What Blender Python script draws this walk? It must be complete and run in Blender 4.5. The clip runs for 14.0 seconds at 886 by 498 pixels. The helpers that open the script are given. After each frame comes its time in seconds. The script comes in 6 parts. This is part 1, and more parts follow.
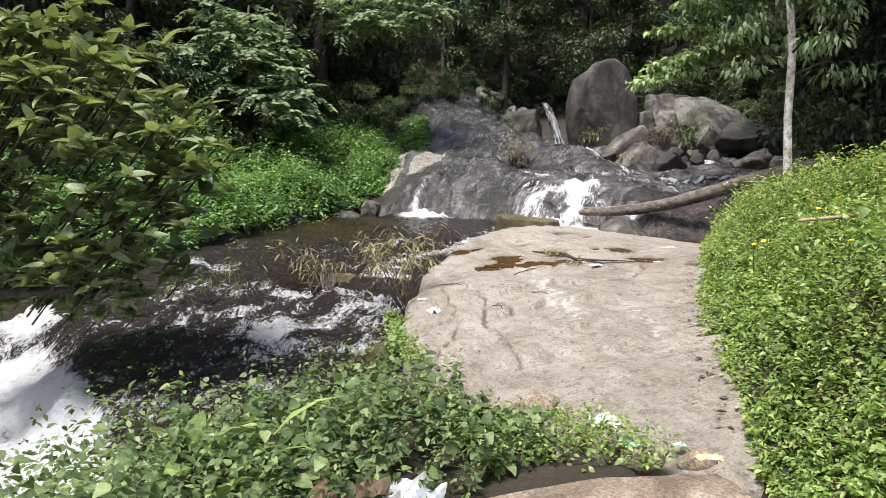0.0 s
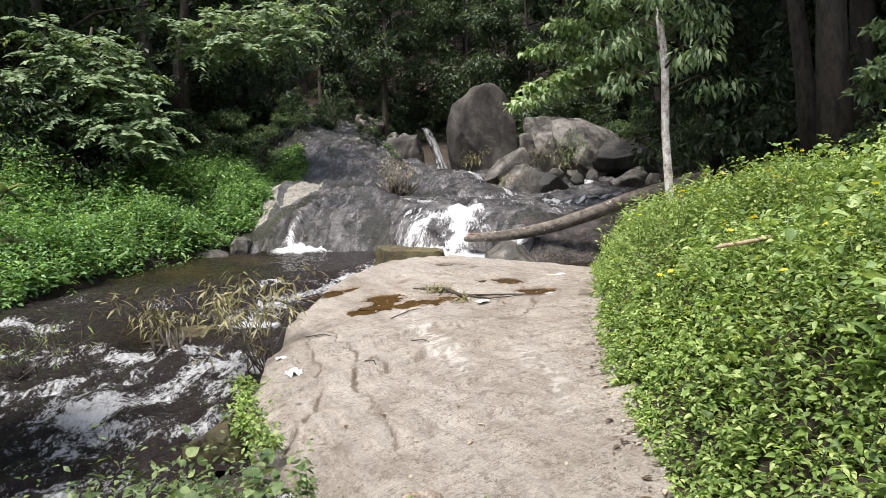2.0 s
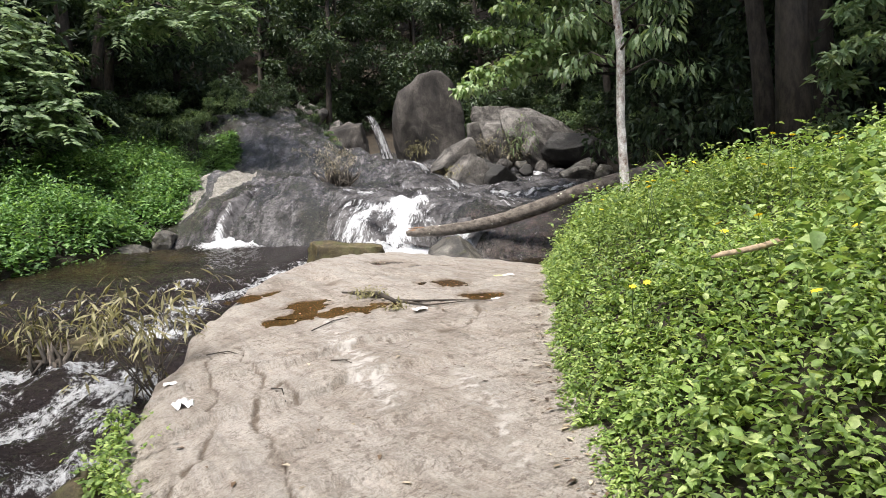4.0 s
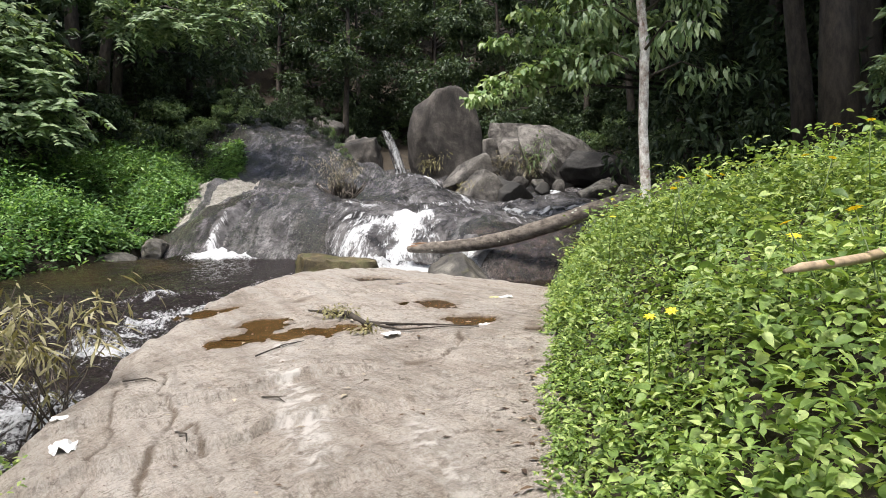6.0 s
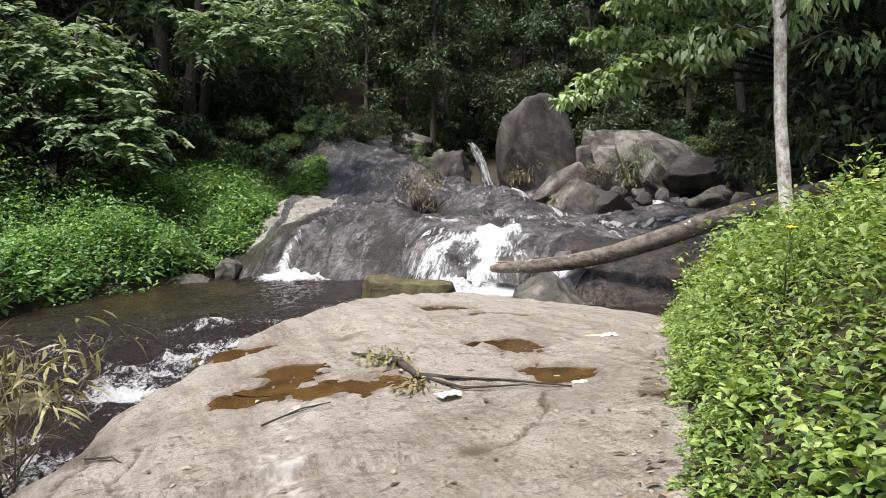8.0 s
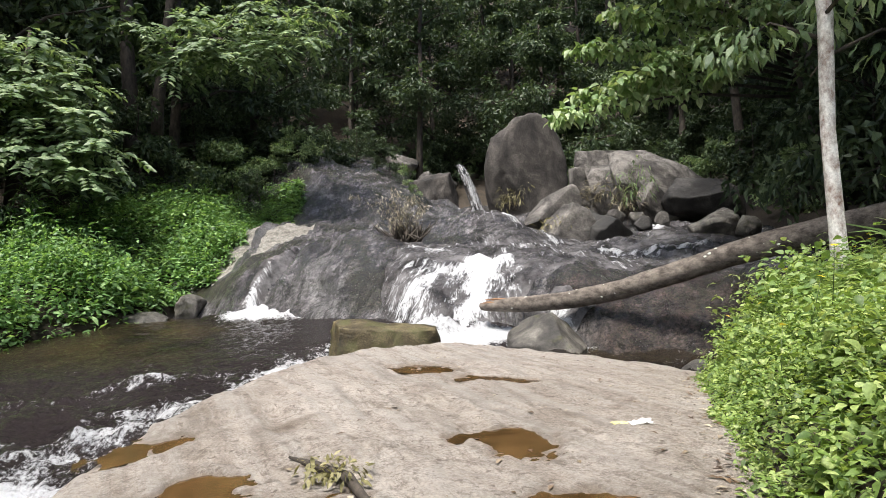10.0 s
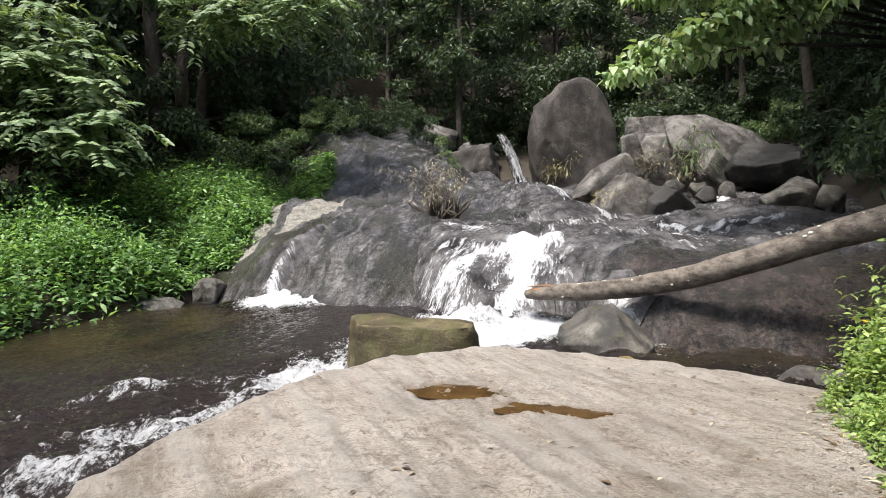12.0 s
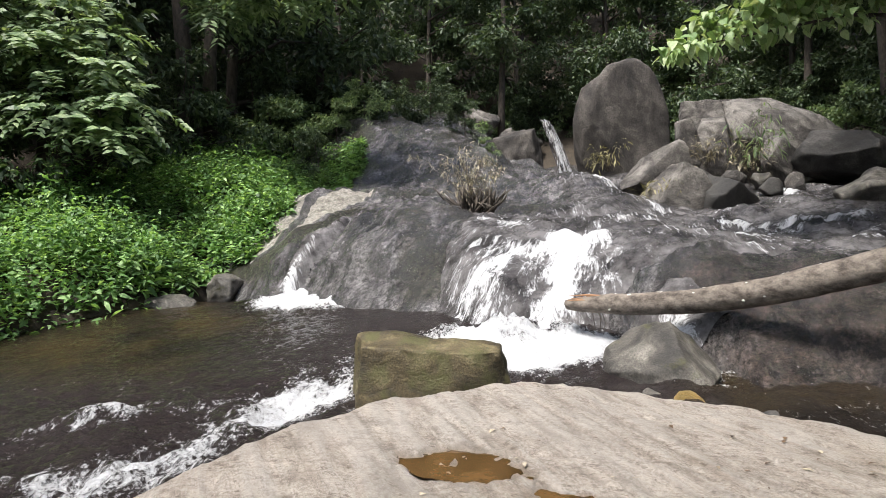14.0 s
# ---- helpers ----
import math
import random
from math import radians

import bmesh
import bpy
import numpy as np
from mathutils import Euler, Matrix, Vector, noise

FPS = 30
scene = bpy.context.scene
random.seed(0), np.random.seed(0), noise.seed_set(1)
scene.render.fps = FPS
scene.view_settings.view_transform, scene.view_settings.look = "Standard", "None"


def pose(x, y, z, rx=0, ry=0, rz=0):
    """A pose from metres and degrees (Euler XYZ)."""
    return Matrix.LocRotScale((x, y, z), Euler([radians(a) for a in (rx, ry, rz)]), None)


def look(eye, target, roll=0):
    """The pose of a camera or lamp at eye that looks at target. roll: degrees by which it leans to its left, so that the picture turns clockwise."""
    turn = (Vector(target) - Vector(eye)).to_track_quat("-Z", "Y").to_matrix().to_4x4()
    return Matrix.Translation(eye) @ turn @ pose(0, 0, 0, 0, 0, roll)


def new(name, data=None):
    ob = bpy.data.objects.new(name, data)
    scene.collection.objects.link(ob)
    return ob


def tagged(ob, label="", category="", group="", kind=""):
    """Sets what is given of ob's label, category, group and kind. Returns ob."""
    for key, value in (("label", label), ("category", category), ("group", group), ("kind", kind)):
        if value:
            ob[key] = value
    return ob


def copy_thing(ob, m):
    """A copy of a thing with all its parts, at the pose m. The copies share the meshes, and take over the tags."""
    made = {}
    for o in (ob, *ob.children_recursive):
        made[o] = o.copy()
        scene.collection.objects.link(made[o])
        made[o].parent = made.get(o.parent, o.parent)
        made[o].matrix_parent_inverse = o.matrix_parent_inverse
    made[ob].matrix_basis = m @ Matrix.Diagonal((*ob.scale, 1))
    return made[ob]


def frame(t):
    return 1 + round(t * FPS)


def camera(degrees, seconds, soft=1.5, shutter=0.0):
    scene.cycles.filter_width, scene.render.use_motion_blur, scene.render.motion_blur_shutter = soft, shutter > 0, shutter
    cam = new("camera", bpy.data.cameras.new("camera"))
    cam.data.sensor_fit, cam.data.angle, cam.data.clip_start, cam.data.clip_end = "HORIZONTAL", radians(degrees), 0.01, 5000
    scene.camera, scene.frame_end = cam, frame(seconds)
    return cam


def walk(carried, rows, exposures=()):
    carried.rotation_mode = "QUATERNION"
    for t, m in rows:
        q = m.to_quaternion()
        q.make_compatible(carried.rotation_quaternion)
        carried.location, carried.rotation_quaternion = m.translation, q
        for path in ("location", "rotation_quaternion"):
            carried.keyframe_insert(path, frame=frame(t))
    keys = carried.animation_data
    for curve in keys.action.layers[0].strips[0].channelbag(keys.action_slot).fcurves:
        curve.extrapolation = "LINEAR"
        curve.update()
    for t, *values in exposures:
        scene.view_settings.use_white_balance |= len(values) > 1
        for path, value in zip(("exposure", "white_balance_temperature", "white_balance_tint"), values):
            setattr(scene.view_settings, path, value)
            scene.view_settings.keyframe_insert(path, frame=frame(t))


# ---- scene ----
cam = camera(67.6, 14.0, soft=0.7)
PATH = [
    (0, (-0.082, 0.381, 1.472), (-0.066, 2.376, 1.336), -1.0),
    (0.5, (-0.018, 0.666, 1.475), (0.198, 2.653, 1.4), -2.4),
    (1, (0.077, 0.993, 1.483), (0.318, 2.978, 1.455), -2.6),
    (1.5, (0.16, 1.306, 1.507), (0.449, 3.284, 1.458), -3.1),
    (2, (0.264, 1.561, 1.539), (0.608, 3.53, 1.471), -3.8),
    (2.5, (0.362, 1.834, 1.549), (0.706, 3.803, 1.477), -3.7),
    (3, (0.42, 2.122, 1.56), (0.809, 4.082, 1.476), -3.7),
    (3.5, (0.525, 2.386, 1.571), (1.011, 4.323, 1.466), -3.9),
    (6, (1.301, 3.712, 1.421), (1.737, 5.663, 1.385), -1.9),
    (6.5, (1.467, 4.075, 1.266), (1.778, 6.05, 1.268), -3.3),
    (7, (1.598, 4.494, 1.291), (1.86, 6.477, 1.315), -2.8),
    (7.5, (1.671, 4.914, 1.37), (1.906, 6.9, 1.396), -2.5),
    (8, (1.768, 5.282, 1.464), (1.928, 7.275, 1.486), -2.5),
    (10.5, (2.012, 7.149, 1.733), (2.224, 9.136, 1.826), -3.0),
    (11, (2.028, 7.535, 1.745), (2.251, 9.52, 1.823), -2.9),
    (11.5, (2.119, 7.903, 1.792), (2.209, 9.9, 1.867), -2.9),
    (12, (2.204, 8.258, 1.856), (2.268, 10.257, 1.869), -3.3),
    (12.5, (2.332, 8.557, 1.9), (2.43, 10.554, 1.868), -3.9),
    (13, (2.455, 8.858, 1.992), (2.497, 10.857, 1.951), -3.5),
    (13.5, (2.452, 9.203, 2.024), (2.393, 11.202, 1.989), -2.5),
    (14, (2.447, 9.499, 2.059), (2.379, 11.497, 2.036), -2.6),
]
walk(cam, [(t, look(eye, target, roll)) for t, eye, target, roll in PATH], [(0, 0.74), (6, 0.72), (8, 0.76), (11, 0.86), (14, 0.92)])

# ---- light ----
SUN_EL, SUN_AZ = 67.0, 218.0
wd = bpy.data.worlds.new("sky")
scene.world = wd
wd.use_nodes = True
nt = wd.node_tree
sky = nt.nodes.new("ShaderNodeTexSky")
sky.sky_type, sky.sun_disc = "NISHITA", False
sky.sun_elevation, sky.sun_rotation = radians(SUN_EL), radians(SUN_AZ)
sky.air_density, sky.dust_density = 1.0, 4.0
nt.links.new(sky.outputs[0], nt.nodes["Background"].inputs[0])
nt.nodes["Background"].inputs[1].default_value = 0.13
sun = new("sun", bpy.data.lights.new("sun", "SUN"))
sun.data.energy, sun.data.angle, sun.data.color = 3.8, radians(14), (1.0, 0.975, 0.94)
sd = Vector((math.sin(radians(SUN_AZ)) * math.cos(radians(SUN_EL)), math.cos(radians(SUN_AZ)) * math.cos(radians(SUN_EL)), math.sin(radians(SUN_EL))))
sun.matrix_world = look(sd * 60, (0, 0, 0))


# ---- small tools ----
RNG = np.random.default_rng(7)


def lattice(n, seed):
    return np.random.default_rng(seed).random((n, n))


LAT = [lattice(64, 100 + k) for k in range(8)]


def vnoise(x, y, k=0):
    """Smooth value noise in 0..1 on arrays."""
    x, y = np.asarray(x, float) + 37.3 * k, np.asarray(y, float) - 19.7 * k
    xi, yi = np.floor(x).astype(int), np.floor(y).astype(int)
    fx, fy = x - xi, y - yi
    fx, fy = fx * fx * (3 - 2 * fx), fy * fy * (3 - 2 * fy)
    L = LAT[k % 8]
    a, b = L[xi % 64, yi % 64], L[(xi + 1) % 64, yi % 64]
    c, d = L[xi % 64, (yi + 1) % 64], L[(xi + 1) % 64, (yi + 1) % 64]
    return (a * (1 - fx) + b * fx) * (1 - fy) + (c * (1 - fx) + d * fx) * fy


def fbm(x, y, octaves=4, k=0):
    v, amp, tot, f = 0, 1.0, 0.0, 1.0
    for o in range(octaves):
        v = v + amp * (vnoise(x * f, y * f, k + o) - 0.5)
        tot += amp
        amp, f = amp * 0.5, f * 2.03
    return v / tot * 2


def smooth(a, b, x):
    t = np.clip((np.asarray(x, float) - a) / (b - a), 0, 1)
    return t * t * (3 - 2 * t)


def lerp_line(v, pts):
    return np.interp(v, [p[0] for p in pts], [p[1] for p in pts])


def inside_dist(x, y, poly):
    """Signed distance to a closed outline, positive inside."""
    x, y = np.asarray(x, float), np.asarray(y, float)
    best, ins = np.full(x.shape, 1e9), np.zeros(x.shape, bool)
    for (ax, ay), (bx, by) in zip(poly, poly[1:] + poly[:1]):
        dx, dy = bx - ax, by - ay
        t = np.clip(((x - ax) * dx + (y - ay) * dy) / (dx * dx + dy * dy), 0, 1)
        best = np.minimum(best, np.hypot(x - ax - t * dx, y - ay - t * dy))
        if ay != by:
            ins ^= ((ay > y) != (by > y)) & (x < (bx - ax) * (y - ay) / (by - ay) + ax)
    return np.where(ins, best, -best)


def line_dist(x, y, pts):
    """Distance to an open line."""
    x, y = np.asarray(x, float), np.asarray(y, float)
    best = np.full(x.shape, 1e9)
    for (ax, ay), (bx, by) in zip(pts, pts[1:]):
        dx, dy = bx - ax, by - ay
        t = np.clip(((x - ax) * dx + (y - ay) * dy) / (dx * dx + dy * dy), 0, 1)
        best = np.minimum(best, np.hypot(x - ax - t * dx, y - ay - t * dy))
    return best


def mesh_of(name, verts, faces, mat, parent=None, label="", smoothed=True, masks=None):
    me = bpy.data.meshes.new(name)
    me.from_pydata(np.asarray(verts).tolist(), [], faces if isinstance(faces, list) else faces.tolist())
    if masks:
        for key, vals in masks.items():
            at = me.attributes.new(key, "FLOAT", "POINT")
            at.data.foreach_set("value", np.asarray(vals, np.float32))
    me.materials.append(mat)
    me.polygons.foreach_set("use_smooth", [smoothed] * len(me.polygons))
    me.update()
    ob = new(name, me)
    if parent is not None:
        ob.parent = parent
    if label:
        ob["label"] = label
    return ob


def part(name, bm, mat, parent, label=""):
    me = bpy.data.meshes.new(name)
    bm.to_mesh(me)
    bm.free()
    me.materials.append(mat)
    me.polygons.foreach_set("use_smooth", [True] * len(me.polygons))
    ob = new(name, me)
    ob.parent = parent
    if label:
        ob["label"] = label
    return ob


def sheet(name, xs, ys, fn, mat, keep=None, masks=None, thick=0.0):
    """A height field on a grid; keep picks the points that stay."""
    X, Y = np.meshgrid(xs, ys)
    Z = fn(X, Y)
    ny, nx = X.shape
    idx = np.arange(nx * ny).reshape(ny, nx)
    quads = np.stack([idx[:-1, :-1], idx[:-1, 1:], idx[1:, 1:], idx[1:, :-1]], -1).reshape(-1, 4)
    if keep is not None:
        K = keep(X, Y).ravel()
        quads = quads[K[quads].all(1)]
    used = np.unique(quads)
    remap = np.zeros(nx * ny, int)
    remap[used] = np.arange(len(used))
    V = np.stack([X.ravel(), Y.ravel(), Z.ravel()], 1)[used]
    mm = {k: f(X, Y).ravel()[used] for k, f in (masks or {}).items()}
    return mesh_of(name, V, remap[quads], mat, masks=mm)


def tube(bm, pts, radii, sides=8, wob=0.0, seed=0):
    """A bent round bar through pts into bm, closed at both ends."""
    pts = [Vector(p) for p in pts]
    rings, rr = [], random.Random(seed)
    for i, p in enumerate(pts):
        d = (pts[min(i + 1, len(pts) - 1)] - pts[max(i - 1, 0)]).normalized()
        u = d.cross(Vector((0.31, 0.2, 0.93) if abs(d.z) < 0.9 else (1, 0.1, 0))).normalized()
        w = d.cross(u)
        rings.append([bm.verts.new(p + (u * math.cos(a) + w * math.sin(a)) * radii[i] * (1 + wob * (rr.random() - 0.5)))
                      for a in (2 * math.pi * k / sides for k in range(sides))])
    for a, b in zip(rings, rings[1:]):
        for k in range(sides):
            bm.faces.new((a[k], a[(k + 1) % sides], b[(k + 1) % sides], b[k]))
    bm.faces.new(rings[0][::-1])
    bm.faces.new(rings[-1])


# ---- materials ----
def mat_new(name):
    m = bpy.data.materials.new(name)
    m.use_nodes = True
    n, l = m.node_tree.nodes, m.node_tree.links
    return m, n, l, n["Principled BSDF"]


def coords(n, l, scale=(1, 1, 1), kind="Object"):
    tc, mp = n.new("ShaderNodeTexCoord"), n.new("ShaderNodeMapping")
    mp.inputs["Scale"].default_value = scale
    l.new(tc.outputs[kind], mp.inputs[0])
    return mp.outputs[0]


def noise_tex(n, l, vec, scale, detail=6, rough=0.6, distort=0.0):
    t = n.new("ShaderNodeTexNoise")
    t.inputs["Scale"].default_value, t.inputs["Detail"].default_value = scale, detail
    t.inputs["Roughness"].default_value, t.inputs["Distortion"].default_value = rough, distort
    l.new(vec, t.inputs["Vector"])
    return t.outputs["Fac"]


def ramp(n, l, fac, stops):
    r = n.new("ShaderNodeValToRGB")
    e = r.color_ramp.elements
    while len(e) < len(stops):
        e.new(0.5)
    for k, (p, c) in enumerate(stops):
        e[k].position, e[k].color = p, (*c, 1) if len(c) == 3 else c
    l.new(fac, r.inputs[0])
    return r.outputs[0]


def grey(v):
    return (v, v, v)


def mix(n, l, fac, a, b, blend="MIX"):
    x = n.new("ShaderNodeMix")
    x.data_type, x.blend_type = "RGBA", blend
    for sock, v in ((x.inputs[0], fac), (x.inputs[6], a), (x.inputs[7], b)):
        if isinstance(v, (int, float)):
            sock.default_value = v
        elif isinstance(v, tuple):
            sock.default_value = (*v, 1)
        else:
            l.new(v, sock)
    return x.outputs[2]


def bump(n, l, height, strength, dist, base=None):
    b = n.new("ShaderNodeBump")
    b.inputs["Strength"].default_value, b.inputs["Distance"].default_value = strength, dist
    l.new(height, b.inputs["Height"])
    if base is not None:
        l.new(base, b.inputs["Normal"])
    return b.outputs[0]


def attr(n, name):
    a = n.new("ShaderNodeAttribute")
    a.attribute_name = name
    return a.outputs["Fac"]


def rock_mat(name, dark, mid, pale, rough=0.85, scale=1.0, streak=(1, 1, 1), moss=0.0, relief=0.03):
    m, n, l, p = mat_new(name)
    v, vs = coords(n, l), coords(n, l, streak)
    big = noise_tex(n, l, vs, 0.9 * scale, 8, 0.62, 0.6)
    fine = noise_tex(n, l, v, 24 * scale, 8, 0.7)
    col = ramp(n, l, big, [(0.38, dark), (0.5, mid), (0.6, pale)])
    col = mix(n, l, 0.7, col, ramp(n, l, fine, [(0.36, grey(0.3)), (0.64, grey(1.8))]), "MULTIPLY")
    blot = noise_tex(n, l, v, 3.1 * scale, 6, 0.7)
    col = mix(n, l, ramp(n, l, blot, [(0.55, grey(0)), (0.7, grey(0.55))]), col, tuple(c * 0.45 for c in mid))
    if moss:
        ms = noise_tex(n, l, v, 1.7 * scale, 8, 0.7)
        col = mix(n, l, ramp(n, l, ms, [(0.62 - moss * 0.3, grey(0)), (0.75 - moss * 0.3, grey(0.8))]), col, (0.075, 0.075, 0.02))
    l.new(col, p.inputs["Base Color"])
    p.inputs["Roughness"].default_value = rough
    b1 = bump(n, l, big, 0.5, relief * 3)
    b2 = bump(n, l, blot, 0.8, relief * 1.4, b1)
    l.new(bump(n, l, fine, 0.9, relief * 0.5, b2), p.inputs["Normal"])
    return m


def slab_mat():
    m, n, l, p = mat_new("pale worn gneiss")
    v = coords(n, l)

    def lengthwise(sx, sy, turn):
        rot = n.new("ShaderNodeMapping")
        rot.inputs["Rotation"].default_value = (0, 0, radians(turn))
        l.new(v, rot.inputs[0])
        mp = n.new("ShaderNodeMapping")
        mp.inputs["Scale"].default_value = (sx, sy, 1)
        l.new(rot.outputs[0], mp.inputs[0])
        return mp.outputs[0]

    band = noise_tex(n, l, lengthwise(1.9, 0.9, -20), 0.9, 13, 0.76, 1.4)
    vein = noise_tex(n, l, lengthwise(5.5, 0.5, -23), 1.0, 10, 0.7, 0.9)
    dark = noise_tex(n, l, lengthwise(4.0, 0.9, -18), 1.1, 12, 0.74, 0.8)
    thin = noise_tex(n, l, lengthwise(9.0, 0.7, -26), 1.1, 9, 0.66, 0.6)
    cross = noise_tex(n, l, lengthwise(0.8, 3.0, 6), 1.3, 9, 0.7, 0.7)
    cloud = noise_tex(n, l, v, 0.9, 8, 0.68)
    fine = noise_tex(n, l, v, 48, 10, 0.82)
    grit = noise_tex(n, l, v, 8, 12, 0.78)
    col = ramp(n, l, band, [(0.3, (0.33, 0.287, 0.243)), (0.43, (0.53, 0.48, 0.42)), (0.55, (0.635, 0.587, 0.525)), (0.7, (0.73, 0.69, 0.63))])
    col = mix(n, l, 0.85, col, ramp(n, l, cloud, [(0.36, (0.64, 0.6, 0.56)), (0.48, (0.95, 0.92, 0.9)), (0.6, (1.15, 1.14, 1.12))]), "MULTIPLY")
    col = mix(n, l, ramp(n, l, vein, [(0.47, grey(0)), (0.5, grey(0.4)), (0.53, grey(0))]), col, (0.72, 0.69, 0.64))
    col = mix(n, l, ramp(n, l, thin, [(0.488, grey(0)), (0.5, grey(0.6)), (0.512, grey(0))]), col, (0.18, 0.155, 0.13))
    col = mix(n, l, ramp(n, l, cross, [(0.49, grey(0)), (0.5, grey(0.75)), (0.51, grey(0))]), col, (0.13, 0.105, 0.085))
    col = mix(n, l, ramp(n, l, dark, [(0.38, grey(0.55)), (0.44, grey(0))]), col, (0.21, 0.18, 0.15))
    col = mix(n, l, 0.8, col, ramp(n, l, fine, [(0.38, grey(0.42)), (0.5, grey(1.0)), (0.62, grey(1.4))]), "MULTIPLY")
    col = mix(n, l, ramp(n, l, grit, [(0.545, grey(0)), (0.6, grey(0.7))]), col, (0.16, 0.13, 0.1))
    chip = noise_tex(n, l, v, 19, 6, 0.62, 0.6)
    col = mix(n, l, ramp(n, l, chip, [(0.6, grey(0)), (0.64, grey(0.7))]), col, (0.1, 0.08, 0.06))
    col = mix(n, l, ramp(n, l, chip, [(0.34, grey(0.6)), (0.38, grey(0))]), col, (0.72, 0.69, 0.63))
    half = n.new("ShaderNodeMath")
    half.operation = "MULTIPLY"
    half.inputs[1].default_value = 0.5
    l.new(attr(n, "ridge"), half.inputs[0])
    col = mix(n, l, half.outputs[0], col, (0.6, 0.575, 0.53))
    half = n.new("ShaderNodeMath")
    half.operation = "MULTIPLY"
    half.inputs[1].default_value = 0.5
    l.new(attr(n, "groove"), half.inputs[0])
    col = mix(n, l, half.outputs[0], col, (0.2, 0.175, 0.145))
    col = mix(n, l, attr(n, "stain"), col, (0.12, 0.085, 0.055))
    col = mix(n, l, attr(n, "quartz"), col, mix(n, l, ramp(n, l, grit, [(0.42, grey(0)), (0.55, grey(1))]), (0.3, 0.265, 0.22), (0.66, 0.62, 0.57)))
    l.new(col, p.inputs["Base Color"])
    l.new(ramp(n, l, attr(n, "stain"), [(0.0, grey(0.75)), (1.0, grey(0.45))]), p.inputs["Roughness"])
    b1 = bump(n, l, thin, 0.7, 0.04, bump(n, l, vein, 0.6, 0.05))
    b2 = bump(n, l, dark, 0.6, 0.05, b1)
    b3 = bump(n, l, grit, 1.0, 0.05, b2)
    l.new(bump(n, l, fine, 0.8, 0.008, b3), p.inputs["Normal"])
    return m


def ledge_mat():
    m, n, l, p = mat_new("dark wet bedrock")
    v = coords(n, l)
    band = noise_tex(n, l, coords(n, l, (1.2, 1.0, 1.6)), 0.9, 10, 0.66, 0.25)
    fine = noise_tex(n, l, v, 17, 10, 0.78)
    mid = noise_tex(n, l, v, 3.6, 9, 0.72)
    rot = n.new("ShaderNodeMapping")
    rot.inputs["Rotation"].default_value = (0, 0, radians(26))
    l.new(v, rot.inputs[0])
    slant = n.new("ShaderNodeMapping")
    slant.inputs["Scale"].default_value = (2.6, 0.3, 1.2)
    l.new(rot.outputs[0], slant.inputs[0])
    run = noise_tex(n, l, slant.outputs[0], 1.3, 11, 0.74, 0.5)
    wet = ramp(n, l, band, [(0.38, (0.014, 0.012, 0.013)), (0.46, (0.043, 0.04, 0.041)), (0.55, (0.1, 0.094, 0.094)), (0.64, (0.23, 0.217, 0.215))])
    wet = mix(n, l, ramp(n, l, run, [(0.5, grey(0)), (0.6, grey(0.6))]), wet, (0.19, 0.18, 0.174))
    wet = mix(n, l, ramp(n, l, run, [(0.4, grey(0.85)), (0.48, grey(0))]), wet, (0.02, 0.017, 0.015))
    wet = mix(n, l, ramp(n, l, mid, [(0.34, grey(0.8)), (0.43, grey(0))]), wet, (0.018, 0.016, 0.015))
    dry = ramp(n, l, mid, [(0.36, (0.2, 0.185, 0.155)), (0.62, (0.4, 0.375, 0.33))])
    edge = n.new("ShaderNodeMath")
    edge.operation = "ADD"
    l.new(attr(n, "dry"), edge.inputs[0])
    l.new(mid, edge.inputs[1])
    dryness = ramp(n, l, edge.outputs[0], [(0.86, grey(0)), (0.92, grey(1))])
    wet = mix(n, l, attr(n, "brown"), wet, mix(n, l, ramp(n, l, mid, [(0.35, grey(0)), (0.65, grey(1))]), (0.012, 0.009, 0.008), (0.085, 0.06, 0.046)))
    # moss colour, also used to paint the dark reflection on the shelf
    wet = mix(n, l, attr(n, "moss"), wet, (0.026, 0.022, 0.012))
    col = mix(n, l, dryness, wet, dry)
    col = mix(n, l, 0.75, col, ramp(n, l, fine, [(0.36, grey(0.2)), (0.5, grey(0.9)), (0.64, grey(2.0))]), "MULTIPLY")
    l.new(col, p.inputs["Base Color"])
    l.new(ramp(n, l, dryness, [(0, grey(0.19)), (1, grey(0.85))]), p.inputs["Roughness"])
    l.new(ramp(n, l, dryness, [(0, grey(0.8)), (1, grey(0.0))]), p.inputs["Coat Weight"])
    p.inputs["Coat Roughness"].default_value = 0.08
    b1 = bump(n, l, band, 0.6, 0.16)
    b2 = bump(n, l, mid, 0.9, 0.1, bump(n, l, run, 0.7, 0.09, b1))
    b3 = bump(n, l, fine, 1.0, 0.06, b2)
    l.new(b3, p.inputs["Normal"])
    l.new(b3, p.inputs["Coat Normal"])
    return m


def math_node(n, l, op, a, b):
    x = n.new("ShaderNodeMath")
    x.operation = op
    for sock, val in ((x.inputs[0], a), (x.inputs[1], b)):
        if isinstance(val, (int, float)):
            sock.default_value = val
        else:
            l.new(val, sock)
    return x.outputs[0]


